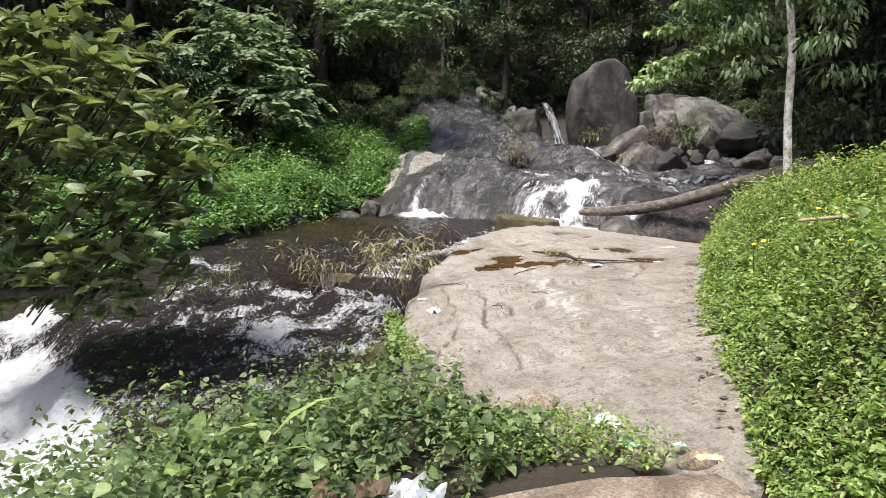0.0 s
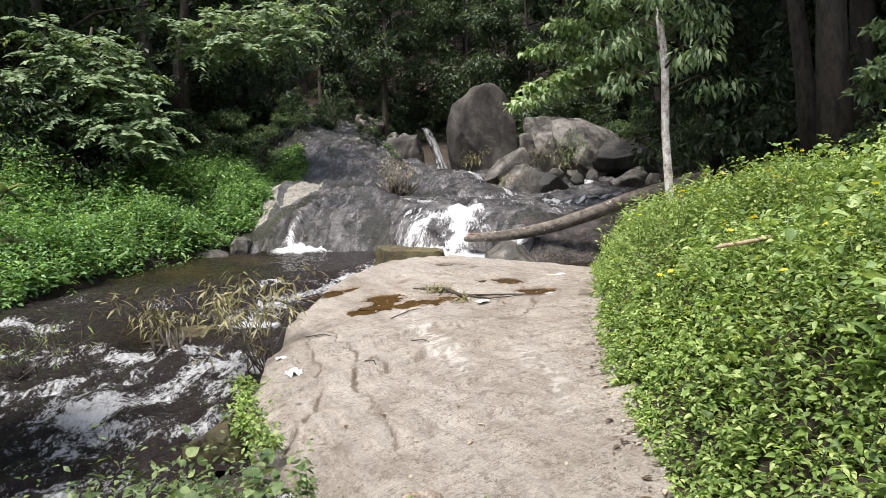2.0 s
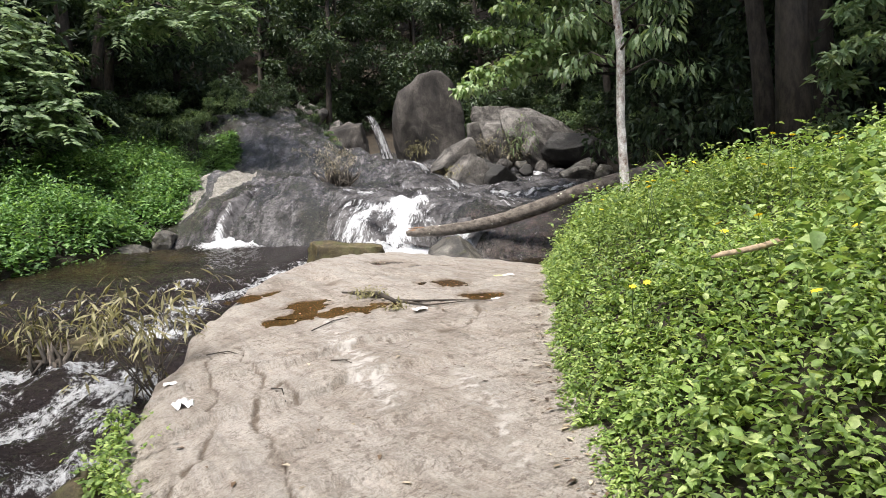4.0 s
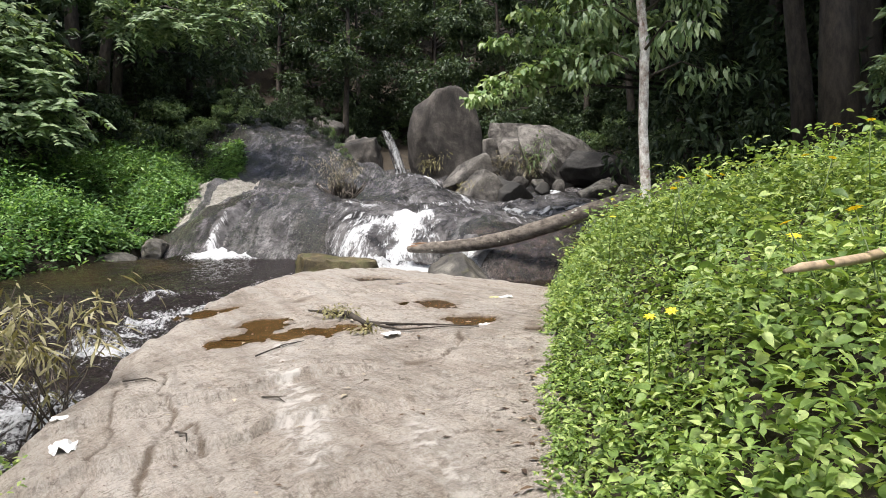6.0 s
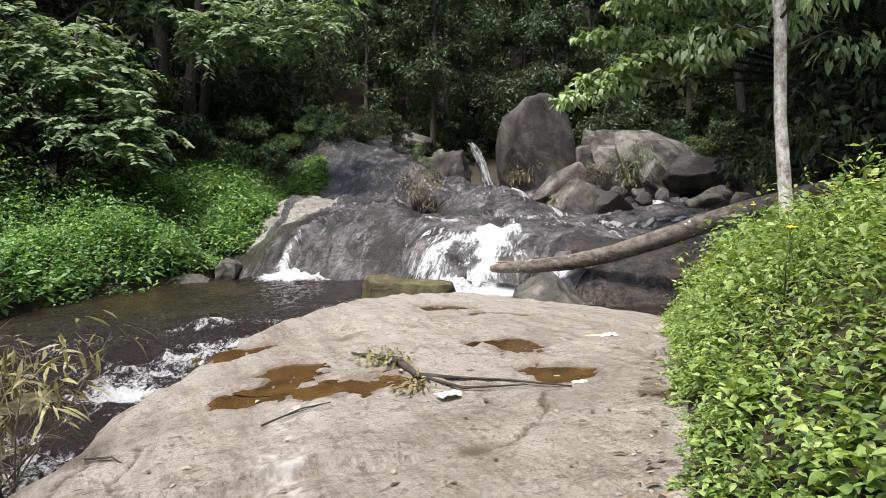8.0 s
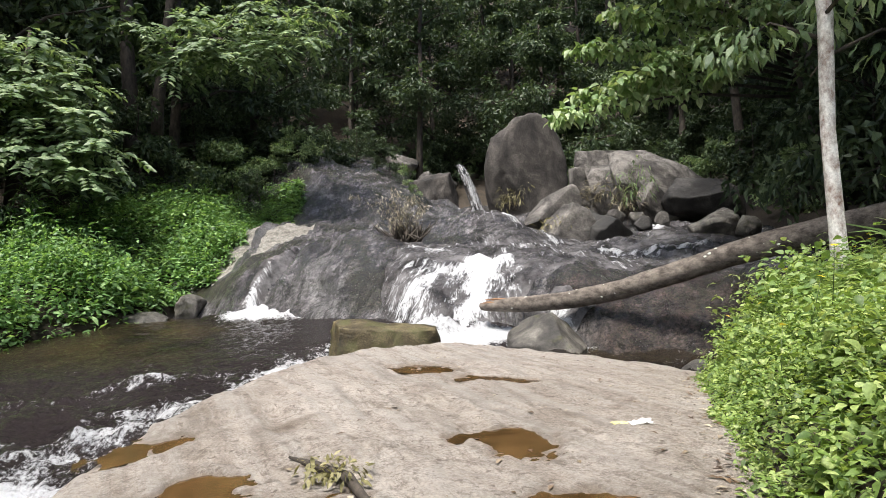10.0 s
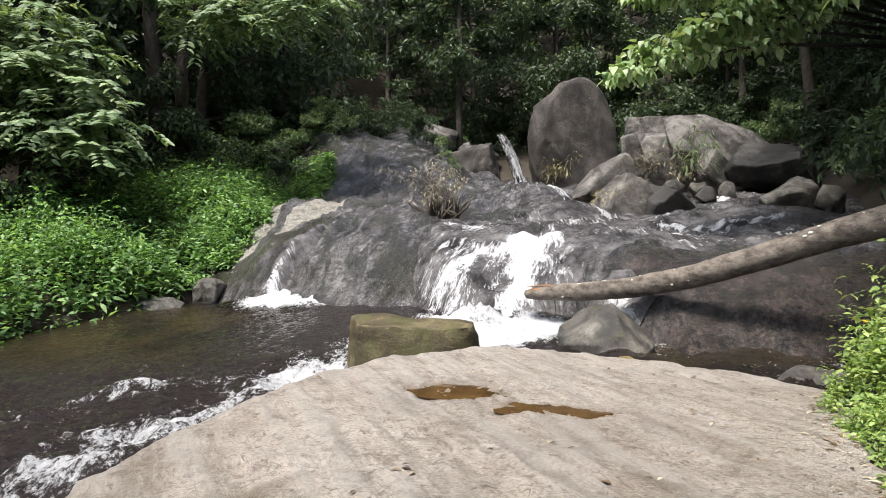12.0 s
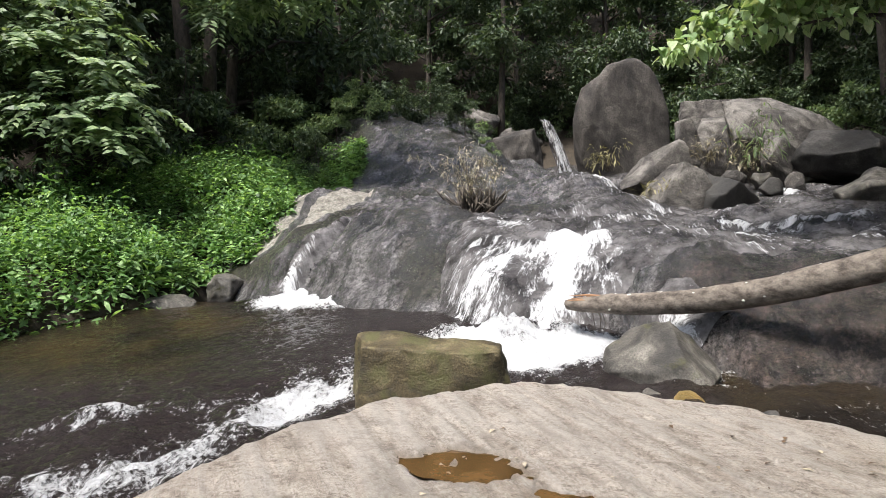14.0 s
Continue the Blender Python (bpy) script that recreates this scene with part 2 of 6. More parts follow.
def water_mat():
    m, n, l, p = mat_new("stream water")
    v, vs = coords(n, l), coords(n, l, (1.0, 1.7, 1))
    rip = noise_tex(n, l, vs, 3.2, 5, 0.55, 0.6)
    fine = noise_tex(n, l, vs, 12.0, 7, 0.68, 0.5)
    lace = noise_tex(n, l, coords(n, l, (1.7, 1.0, 0.7)), 3.8, 12, 0.74, 0.9)
    speck = noise_tex(n, l, coords(n, l, (1.6, 1.0, 1.0)), 15, 8, 0.75)
    bed = noise_tex(n, l, v, 0.8, 5, 0.6)
    clear = mix(n, l, attr(n, "shallow"), (0.03, 0.023, 0.022), mix(n, l, ramp(n, l, bed, [(0.4, grey(0)), (0.65, grey(1))]), (0.011, 0.008, 0.004), (0.055, 0.039, 0.016)))
    both = math_node(n, l, "ADD", math_node(n, l, "MULTIPLY", lace, 0.54), math_node(n, l, "MULTIPLY", speck, 0.46))
    sharp = math_node(n, l, "ADD", math_node(n, l, "MULTIPLY", math_node(n, l, "SUBTRACT", both, 0.5), 2.2), 0.38)
    foam = ramp(n, l, math_node(n, l, "ADD", attr(n, "foam"), sharp), [(0.62, grey(0)), (0.68, grey(0.25)), (0.78, grey(0.66)), (0.94, grey(1))])
    l.new(mix(n, l, foam, clear, (0.74, 0.75, 0.765)), p.inputs["Base Color"])
    l.new(ramp(n, l, foam, [(0, grey(0.05)), (1, grey(0.6))]), p.inputs["Roughness"])
    p.inputs["IOR"].default_value = 1.33
    b1 = bump(n, l, rip, 0.9, 0.22)
    b2 = bump(n, l, fine, 1.0, 0.1, b1)
    l.new(bump(n, l, both, 0.4, 0.06, b2), p.inputs["Normal"])
    return m


def fall_mat():
    """White threads of water over rock, drawn out along the flow."""
    m, n, l, p = mat_new("sliding white water")
    c = n.new("ShaderNodeCombineXYZ")
    l.new(attr(n, "across"), c.inputs[0])
    l.new(attr(n, "along"), c.inputs[1])

    def thread(sx, sy, detail, rough):
        mp = n.new("ShaderNodeMapping")
        mp.inputs["Scale"].default_value = (sx, sy, 1)
        l.new(c.outputs[0], mp.inputs[0])
        return noise_tex(n, l, mp.outputs[0], 1.0, detail, rough, 0.5)

    wide, thin, drop = thread(3.0, 0.8, 6, 0.65), thread(13.0, 2.2, 8, 0.7), thread(30.0, 11.0, 8, 0.8)
    both = math_node(n, l, "ADD", math_node(n, l, "MULTIPLY", wide, 0.3), math_node(n, l, "ADD", math_node(n, l, "MULTIPLY", thin, 0.36), math_node(n, l, "MULTIPLY", drop, 0.34)))
    sharp = math_node(n, l, "ADD", math_node(n, l, "MULTIPLY", math_node(n, l, "SUBTRACT", both, 0.5), 2.3), 0.44)
    foam = ramp(n, l, math_node(n, l, "ADD", attr(n, "foam"), sharp), [(0.6, grey(0)), (0.66, grey(0.3)), (0.73, grey(0.7)), (0.86, grey(1))])
    rock = ramp(n, l, noise_tex(n, l, coords(n, l), 1.6, 10, 0.72), [(0.38, (0.018, 0.016, 0.016)), (0.5, (0.07, 0.066, 0.066)), (0.64, (0.17, 0.162, 0.162))])
    l.new(mix(n, l, foam, rock, (0.62, 0.63, 0.645)), p.inputs["Base Color"])
    l.new(ramp(n, l, foam, [(0, grey(0.1)), (1, grey(0.6))]), p.inputs["Roughness"])
    p.inputs["IOR"].default_value = 1.33
    l.new(bump(n, l, both, 0.8, 0.09, bump(n, l, wide, 0.6, 0.12)), p.inputs["Normal"])
    return m


def leaf_mat(name, c0, c1, c2, trans=0.35, rough=0.5):
    m, n, l, p = mat_new(name)
    gi = n.new("ShaderNodeNewGeometry")
    col = ramp(n, l, gi.outputs["Random Per Island"], [(0.0, c0), (0.55, c1), (1.0, c2)])
    col = mix(n, l, 0.5, col, ramp(n, l, noise_tex(n, l, coords(n, l), 0.9, 3), [(0.3, grey(0.6)), (0.7, grey(1.35))]), "MULTIPLY")
    blotch = noise_tex(n, l, coords(n, l), 55, 5, 0.7)
    col = mix(n, l, 0.8, col, ramp(n, l, blotch, [(0.3, grey(0.6)), (0.7, grey(1.3))]), "MULTIPLY")
    l.new(col, p.inputs["Base Color"])
    l.new(bump(n, l, blotch, 0.5, 0.006), p.inputs["Normal"])
    p.inputs["Roughness"].default_value = rough
    tr = n.new("ShaderNodeBsdfTranslucent")
    l.new(mix(n, l, 1.0, col, (1.15, 1.12, 0.6), "MULTIPLY"), tr.inputs[0])
    ms = n.new("ShaderNodeMixShader")
    ms.inputs[0].default_value = trans
    l.new(p.outputs[0], ms.inputs[1])
    l.new(tr.outputs[0], ms.inputs[2])
    l.new(ms.outputs[0], n["Material Output"].inputs[0])
    return m


def bark_mat(name, dark, pale, patch=0.5, scale=1.0, grain=(1, 1, 0.35)):
    m, n, l, p = mat_new(name)
    v = coords(n, l, grain)
    a, b = noise_tex(n, l, v, 9 * scale, 8, 0.7), noise_tex(n, l, coords(n, l), 40, 6, 0.7)
    col = ramp(n, l, a, [(patch - 0.12, dark), (patch + 0.12, pale)])
    col = mix(n, l, 0.5, col, ramp(n, l, b, [(0.3, grey(0.5)), (0.7, grey(1.4))]), "MULTIPLY")
    l.new(col, p.inputs["Base Color"])
    p.inputs["Roughness"].default_value = 0.85
    l.new(bump(n, l, b, 0.6, 0.01, bump(n, l, a, 0.5, 0.03)), p.inputs["Normal"])
    return m


def soil_mat():
    m, n, l, p = mat_new("leaf-littered soil")
    v = coords(n, l)
    a, b = noise_tex(n, l, v, 1.2, 6), noise_tex(n, l, v, 22, 8, 0.75)
    col = ramp(n, l, a, [(0.3, (0.018, 0.014, 0.01)), (0.7, (0.05, 0.038, 0.024))])
    col = mix(n, l, ramp(n, l, b, [(0.5, grey(0)), (0.7, grey(0.7))]), col, (0.09, 0.062, 0.036))
    l.new(col, p.inputs["Base Color"])
    p.inputs["Roughness"].default_value = 0.95
    l.new(bump(n, l, b, 0.8, 0.04), p.inputs["Normal"])
    return m


def plain_mat(name, c, rough=0.6, var=0.25, scale=30, metal=0.0):
    m, n, l, p = mat_new(name)
    t = noise_tex(n, l, coords(n, l), scale, 5)
    l.new(mix(n, l, 1.0, ramp(n, l, t, [(0.3, grey(1 - var)), (0.7, grey(1 + var))]), c, "MULTIPLY"), p.inputs["Base Color"])
    p.inputs["Roughness"].default_value, p.inputs["Metallic"].default_value = rough, metal
    l.new(bump(n, l, t, 0.3, 0.01), p.inputs["Normal"])
    return m


M_SLAB, M_LEDGE, M_WATER, M_FALL, M_SOIL = slab_mat(), ledge_mat(), water_mat(), fall_mat(), soil_mat()
M_BOULDER = rock_mat("grey weathered boulder", (0.04, 0.036, 0.033), (0.12, 0.109, 0.098), (0.24, 0.222, 0.2), scale=1.6, relief=0.08)
M_BIG = rock_mat("dark grey boulder", (0.016, 0.014, 0.012), (0.045, 0.039, 0.034), (0.09, 0.08, 0.07), scale=0.8, streak=(1.2, 1.2, 0.8), relief=0.05)
# near-black: damp stones, and the shade on the big stream-edge boulder put into its colour
M_DARKROCK = rock_mat("dark damp and shade-black boulder", (0.014, 0.013, 0.012), (0.03, 0.028, 0.025), (0.08, 0.074, 0.067), rough=0.75)
M_MOSSROCK = rock_mat("mossy brown rock", (0.025, 0.018, 0.008), (0.075, 0.056, 0.024), (0.16, 0.13, 0.065), rough=0.6, scale=2.5, moss=0.5)
M_WETROCK = rock_mat("damp grey rock", (0.03, 0.027, 0.023), (0.085, 0.077, 0.064), (0.19, 0.175, 0.15), rough=0.5, scale=2.5, moss=0.15)
M_YELLOW = rock_mat("ochre wet stone", (0.12, 0.08, 0.02), (0.24, 0.165, 0.05), (0.34, 0.25, 0.1), rough=0.3, scale=4)
M_HERB = leaf_mat("bright herb leaf", (0.08, 0.14, 0.036), (0.23, 0.34, 0.085), (0.45, 0.54, 0.2), 0.42)
M_FORE = leaf_mat("dull green herb leaf", (0.055, 0.095, 0.036), (0.135, 0.2, 0.072), (0.29, 0.37, 0.15), 0.38)
M_HERB2 = leaf_mat("deep green herb leaf", (0.12, 0.2, 0.055), (0.26, 0.38, 0.12), (0.45, 0.54, 0.24), 0.4)
M_FOREST = leaf_mat("forest leaf", (0.026, 0.047, 0.022), (0.062, 0.102, 0.046), (0.15, 0.2, 0.11), 0.3)
M_FAR = leaf_mat("far bank leaf", (0.075, 0.15, 0.05), (0.18, 0.34, 0.11), (0.36, 0.54, 0.21), 0.42)
M_PALELEAF = leaf_mat("broad pale leaf", (0.17, 0.28, 0.1), (0.31, 0.43, 0.19), (0.48, 0.56, 0.33))
M_PINNATE = leaf_mat("pinnate leaf", (0.1, 0.165, 0.075), (0.2, 0.29, 0.14), (0.36, 0.45, 0.25), 0.4)
M_SHRUB = leaf_mat("leathery shrub leaf", (0.1, 0.15, 0.06), (0.2, 0.265, 0.115), (0.36, 0.42, 0.23), rough=0.4)
M_DRY = leaf_mat("dry straw leaf", (0.13, 0.12, 0.04), (0.24, 0.22, 0.1), (0.42, 0.38, 0.22), 0.25)
M_STRAW = leaf_mat("bleached straw leaf", (0.2, 0.17, 0.11), (0.33, 0.29, 0.2), (0.5, 0.46, 0.35), 0.2)
M_BARK = bark_mat("dark bark", (0.025, 0.02, 0.015), (0.075, 0.06, 0.045))
M_WHITEBARK = bark_mat("white lichened bark", (0.2, 0.11, 0.075), (0.8, 0.77, 0.72), 0.45, 0.9, (1, 1, 0.7))
M_LOG = bark_mat("weathered log", (0.045, 0.034, 0.026), (0.2, 0.17, 0.14), 0.5, 0.8, (0.8, 0.8, 1.4))
M_SPLIT = plain_mat("split orange heartwood", (0.24, 0.125, 0.06), 0.7)
M_TWIG = plain_mat("grey twig", (0.1, 0.08, 0.06), 0.8)
M_STEM = plain_mat("green stem", (0.09, 0.13, 0.04), 0.6)


# ---- the lie of the land ----
SLAB = [(0.5, 5.2), (0.25, 5.9), (-0.15, 6.5), (-0.45, 7.3), (-0.58, 8.1), (-0.47, 8.8), (-0.36, 9.6), (-0.28, 10.4), (0.0, 11.2), (0.2, 11.8),
        (0.6, 12.6), (0.85, 13.1), (1.25, 13.65), (1.7, 14.1), (2.5, 14.7), (3.0, 14.95), (3.6, 15.05), (4.6, 14.95), (5.5, 14.5), (6.0, 13.8),
        (5.5, 12.5), (4.8, 10.5), (4.0, 8.5), (3.3, 6.8), (2.8, 5.2), (2.4, 4.2), (1.5, 4.0), (1.05, 4.6), (0.7, 4.9)]
RIGHT = [(-9, 0.9), (0, 1.0), (2, 1.3), (3.5, 1.7), (4.4, 1.8), (4.9, 1.98), (5.7, 2.15), (7.5, 2.65), (9.5, 3.5), (10.7, 4.05), (12.8, 4.9), (13.6, 5.5),
         (14.5, 7.4), (16, 9.5), (20, 12.0), (30, 15.0), (60, 17.0), (120, 20)]
LEFT = [(-9, -10), (0, -9), (6, -7.5), (10, -6.6), (15, -5.6), (19.5, -4.4), (22, -2.9), (23.8, -2.2), (25.3, -1.5), (26.0, 0.4), (28, 0.9), (33, 0.2), (60, -1.5), (120, -4)]
NEAR = [(-9, -3.2), (0, -3.0), (3.5, -2.3), (5.0, -1.5), (6, -0.7), (8, -0.8), (12, -0.8)]
FOOT_Y = [(-3, 22.8), (-2, 22.2), (-1, 21.3), (1.2, 20.3), (2.0, 19.9), (2.6, 18.6), (3.2, 18.0), (4.2, 17.9), (4.8, 17.2), (5.4, 16.2), (6.3, 15.9), (8, 15.4), (10, 15.2), (16, 16)]
FOOT_Z = [(-3, 1.2), (1.2, 1.2), (2, 1.15), (2.6, 0.75), (3.2, 0.55), (4.8, 0.5), (6.3, 0.4), (10, 0.4)]
RISE = [(-3, -1.6), (-1, -0.6), (0, 0), (0.6, 0.55), (1.4, 1.03), (2.2, 1.4), (3.6, 1.72), (5.4, 1.86), (8, 2.6), (14, 3.9), (20, 5.2), (30, 7.5), (60, 16), (110, 34)]


def slab_top(x, y):
    a, b = np.asarray(x, float) - 1.5, np.asarray(y, float) - 9
    return 0.486 + 0.1014 * a + 0.1173 * b - 0.0168 * a * a - 0.033 * a * b - 0.002 * b * b


def water_level(x, y):
    w = 0.10 + 0.105 * (np.minimum(y, 20.8) - 11.3) - 0.06 * np.maximum(0, x - 3.5)
    # the drop over the lower falls
    fall = smooth(-3.0, -4.4, x + 0.55 * (y - 6.2)) * smooth(11.0, 8.0, y)
    return w - 0.7 * fall


def ledge_top(x, y):
    s = y - lerp_line(x, FOOT_Y)
    z = lerp_line(x, FOOT_Z) + lerp_line(s, RISE) * (1 - 0.27 * smooth(4.5, 8, x))
    z = z + 0.27 * np.maximum(0, 6 - x) * smooth(25, 32, y)
    z = z + 0.32 * np.exp(-(((x - 1.2) / 1.3) ** 2 + ((y - 22.0) / 1.1) ** 2))
    on = smooth(-0.3, 0.8, s)
    z = z + 0.2 * fbm(x * 0.8, y * 0.8, 4, 1) * on + 0.08 * fbm(x * 2.6, y * 3, 4, 2) + 0.05 * np.abs(fbm(x * 5, y * 4, 3, 7))
    z = z - 0.16 * on * np.maximum(0, 0.35 - np.abs(fbm(x * 0.55 + 0.3 * y, y * 0.8, 3, 4)) * 2.2) + 0.07 * on * np.abs(fbm(x * 1.6, y * 2.6, 3, 5))
    z = z - 0.3 * np.exp(-((x - 0.3 - 0.55 * (y - 22.9)) / 0.22) ** 2) * smooth(20.5, 21.5, y) * smooth(25, 24, y)
    # foliation ridges and sharp-edged scoops
    u, v = 0.86 * x - 0.5 * y, 0.5 * x + 0.86 * y
    z = z + on * (0.075 * (0.3 - np.abs(fbm(u * 1.5, v * 0.45, 4, 3))) + 0.04 * (0.3 - np.abs(fbm(u * 3.6, v * 1.1, 4, 6))) - 0.03 * np.abs(fbm(x * 6.5, y * 5.5, 3, 1)))
    # slanting terraces of the upper slope
    far = smooth(24.3, 26.0, y) * smooth(7.5, 6.0, x)
    r, q = 0.9 * x + 0.43 * y, -0.43 * x + 0.9 * y
    z = z + far * (0.5 * (0.28 - np.abs(fbm(r * 0.7, q * 0.12, 3, 5))) + 0.2 * (0.3 - np.abs(fbm(r * 2.0 + 3, q * 0.3, 4, 2))))
    z = z - 0.75 * smooth(2.8, 4.6, x) * smooth(7.6, 6.4, x) * smooth(26.3, 30, y) + 0.4 * np.exp(-(((x + 0.9) / 1.1) ** 2 + ((y - 25.4) / 0.9) ** 2))
    return z - 2.6 * smooth(0.0, 4.5, lerp_line(y, LEFT) - 0.6 - x)


def bank_rise(d):
    return 0.64 * smooth(0, 0.95, d) + 0.2 * np.maximum(0, d - 0.8)


def ground_z(x, y):
    w = water_level(x, y)
    bed = w - 0.45
    near = -0.06 + 0.0 * x
    z = np.where(y < 16, near, bed)
    # channel to the left of the walk
    dn = lerp_line(y, NEAR) - x
    z = near * (1 - smooth(-0.5, 0.9, dn)) + bed * smooth(-0.5, 0.9, dn)
    z = np.where(inside_dist(x, y, SLAB) > -0.3, np.minimum(slab_top(x, y) - 0.35, z), z) * smooth(16, 14.5, y) + bed * smooth(14.5, 16, y)
    dr = x - lerp_line(y, RIGHT)
    base = np.where(y < 14, slab_top(np.minimum(x, 5.5), np.clip(y, 4.2, 14)), 0.75 + 0.16 * np.maximum(0, y - 14))
    base = np.where(y < 4.2, base * smooth(1, 4.2, y) - 0.06 * smooth(4.2, 1, y), base)
    zr = base - 0.05 + bank_rise(dr)
    z = np.where(dr > 0, np.maximum(z, zr), z)
    dl = lerp_line(y, LEFT) - x
    wl = 0.10 + 0.105 * (np.minimum(y, 23) - 11.3) + 0.2 * np.maximum(0, y - 23)
    zl = wl + 0.1 + 0.5 * smooth(0, 1.2, dl) + 0.3 * np.maximum(0, dl - 0.8) + 0.05 * np.maximum(0, dl - 9)
    z = np.where(dl > 0, np.maximum(z, zl), z)
    z = z - 1.2 * smooth(0.3, 1.5, inside_dist(x, y, [(-1.4, 20.5), (6, 16.8), (12, 16), (15, 30), (15, 44), (-0.5, 44), (-0.6, 26)]))
    far = np.maximum(0, y - 42)
    z = np.where(y > 42, np.maximum(z, 4.6 + 0.42 * far + 0.4 * np.maximum(0, y - 52)), z)
    return z + 0.05 * fbm(x * 1.3, y * 1.3, 3, 3)


def span(a, b, step):
    return np.linspace(a, b, int(round((b - a) / step)) + 1)


gx = np.concatenate([span(-70, -16, 3), span(-15.5, -8.5, 0.5), span(-8.2, 9.8, 0.2), span(10.2, 18, 0.5), span(20, 70, 3)])
gy = np.concatenate([span(-30, -3, 2), span(-2.5, 24, 0.2), span(24.5, 50, 0.6), span(52, 110, 3)])
ground = tagged(sheet("ground", gx, gy, ground_z, M_SOIL), "dark leaf-littered forest soil on the stream banks", "ground", kind="structure")


# ---- the walked rock ----
CRACKS = [[(1.45, 10.75), (1.75, 10.45), (1.9, 10.05), (2.2, 9.75), (2.75, 9.35)], [(-0.12, 9.6), (0.05, 8.7), (0.12, 7.8), (0.0, 7.1), (-0.15, 6.8)], [(0.23, 9.4), (0.4, 8.4), (0.46, 7.6), (0.55, 6.8), (0.6, 6.2)], [(0.44, 8.0), (0.62, 8.1), (0.7, 7.7)],
          [(2.75, 9.35), (2.5, 8.8), (2.2, 8.55)], [(1.9, 10.0), (2.0, 9.7), (2.5, 9.5)]]
POOLS = [((0.38, 11.35), 0.30, 0.17, 0.2), ((0.95, 10.5), 0.26, 0.36, 0.3), ((0.72, 10.05), 0.24, 0.24, -0.2), ((1.45, 9.95), 0.42, 0.27, -0.1), ((2.75, 10.75), 0.26, 0.3, 0.5),
         ((2.9, 9.75), 0.24, 0.2, 0.0), ((2.42, 12.98), 0.34, 0.22, -0.5), ((2.95, 12.55), 0.34, 0.16, -0.3), ((2.45, 10.9), 0.12, 0.1, 0.4)]


def pool_shape(x, y):
    """How far inside a hollow that holds water, 0 outside, with ragged rims."""
    best = np.zeros(np.shape(x))
    for (cx, cy), a, b, turn in POOLS:
        c, s = math.cos(turn), math.sin(turn)
        u, v = (x - cx) * c + (y - cy) * s, -(x - cx) * s + (y - cy) * c
        best = np.maximum(best, 1.15 - np.sqrt((u / a) ** 2 + (v / b) ** 2) + 0.6 * fbm(x * 4, y * 4, 3, 4) + 0.3 * fbm(x * 13, y * 13, 2, 2))
    return best


def striation(x, y):
    """Long parallel ridges that run slantwise down the slab, strongest at its far end."""
    u, v = 0.93 * x + 0.36 * y, -0.36 * x + 0.93 * y
    n1 = fbm(u * 2.6, v * 0.3, 4, 3)
    n2 = fbm(u * 5.5 + 7, v * 0.5, 4, 5)
    amount = 0.45 + 0.55 * smooth(9.5, 12, y)
    return amount * np.exp(-(n1 / 0.07) ** 2), amount * np.exp(-((n2 + 0.1) / 0.06) ** 2)


def slab_z(x, y):
    d = inside_dist(x, y, SLAB) + 0.12 * fbm(x * 1.7, y * 1.7, 3, 5)
    z = slab_top(x, y) - 0.09 * (1 - np.clip(d / 0.3, 0, 1)) ** 2 - np.maximum(0, -d) * 3.5
    z = z + 0.035 * fbm(x * 1.1, y * 0.7, 4, 6) + 0.014 * fbm(x * 7, y * 3, 4, 2) - 0.022 * np.maximum(0, 0.16 - np.abs(fbm(x * 0.9 + 3, y * 1.3, 4, 1))) / 0.16
    pale, dark = striation(x, y)
    z = z + 0.009 * pale - 0.01 * dark
    for k, c in enumerate(CRACKS):
        z = z - 0.02 * smooth(0.02, 0.0, line_dist(x + 0.12 * fbm(x * 3, y * 3, 4, k), y + 0.06 * fbm(x * 5, y * 5, 3, k + 1), c))
    # low worn steps across the way
    for yy, hh in ((6.3, 0.04), (6.9, 0.05), (7.75, 0.075), (8.5, 0.08), (11.9, 0.04)):
        z = z + hh * (smooth(yy - 0.025, yy + 0.025, y + 0.35 * fbm(x * 1.6, y * 0.6, 4, 3)) - smooth(yy - 0.06, yy + 1.2, y)) * smooth(2.2, 1.4, x)
    return z - 0.03 * smooth(0.0, 0.35, pool_shape(x, y))


def slab_stain(x, y):
    near = np.full(np.shape(x), 9.0)
    for c in CRACKS:
        near = np.minimum(near, line_dist(x + 0.12 * fbm(x * 3, y * 3, 4, CRACKS.index(c)), y + 0.06 * fbm(x * 5, y * 5, 3, CRACKS.index(c) + 1), c))
    s = 0.9 * smooth(0.018, 0.002, near + 0.012 * fbm(x * 8, y * 8, 3, 1)) + 0.7 * smooth(-0.12, 0.1, pool_shape(x, y))
    s = s + 0.6 * smooth(0.35, 0.05, line_dist(x, y, [(2.2, 8.5), (2.6, 9.0), (3.1, 9.3), (3.4, 8.7)]) + 0.3 + 0.5 * fbm(x * 4, y * 4, 4, 2))
    return np.clip(s + 0.3 * smooth(0.4, 0.7, fbm(x * 1.4, y * 1.4, 4, 7)), 0, 0.9)


def slab_quartz(x, y):
    d = line_dist(x, y, [(1.12, 9.55), (1.2, 8.7), (1.3, 7.8), (1.38, 7.2)])
    d = np.minimum(d, line_dist(x, y, [(1.95, 7.4), (2.0, 6.6), (1.9, 6.0)]) + 0.08)
    flake = smooth(-0.05, 0.1, fbm(x * 19, y * 19, 2, 2))
    return 0.9 * flake * smooth(0.24, 0.06, d + 0.1 * fbm(x * 4, y * 4, 3, 5)) * smooth(-0.35, -0.1, fbm(x * 0.5, y * 1.1, 2, 3))


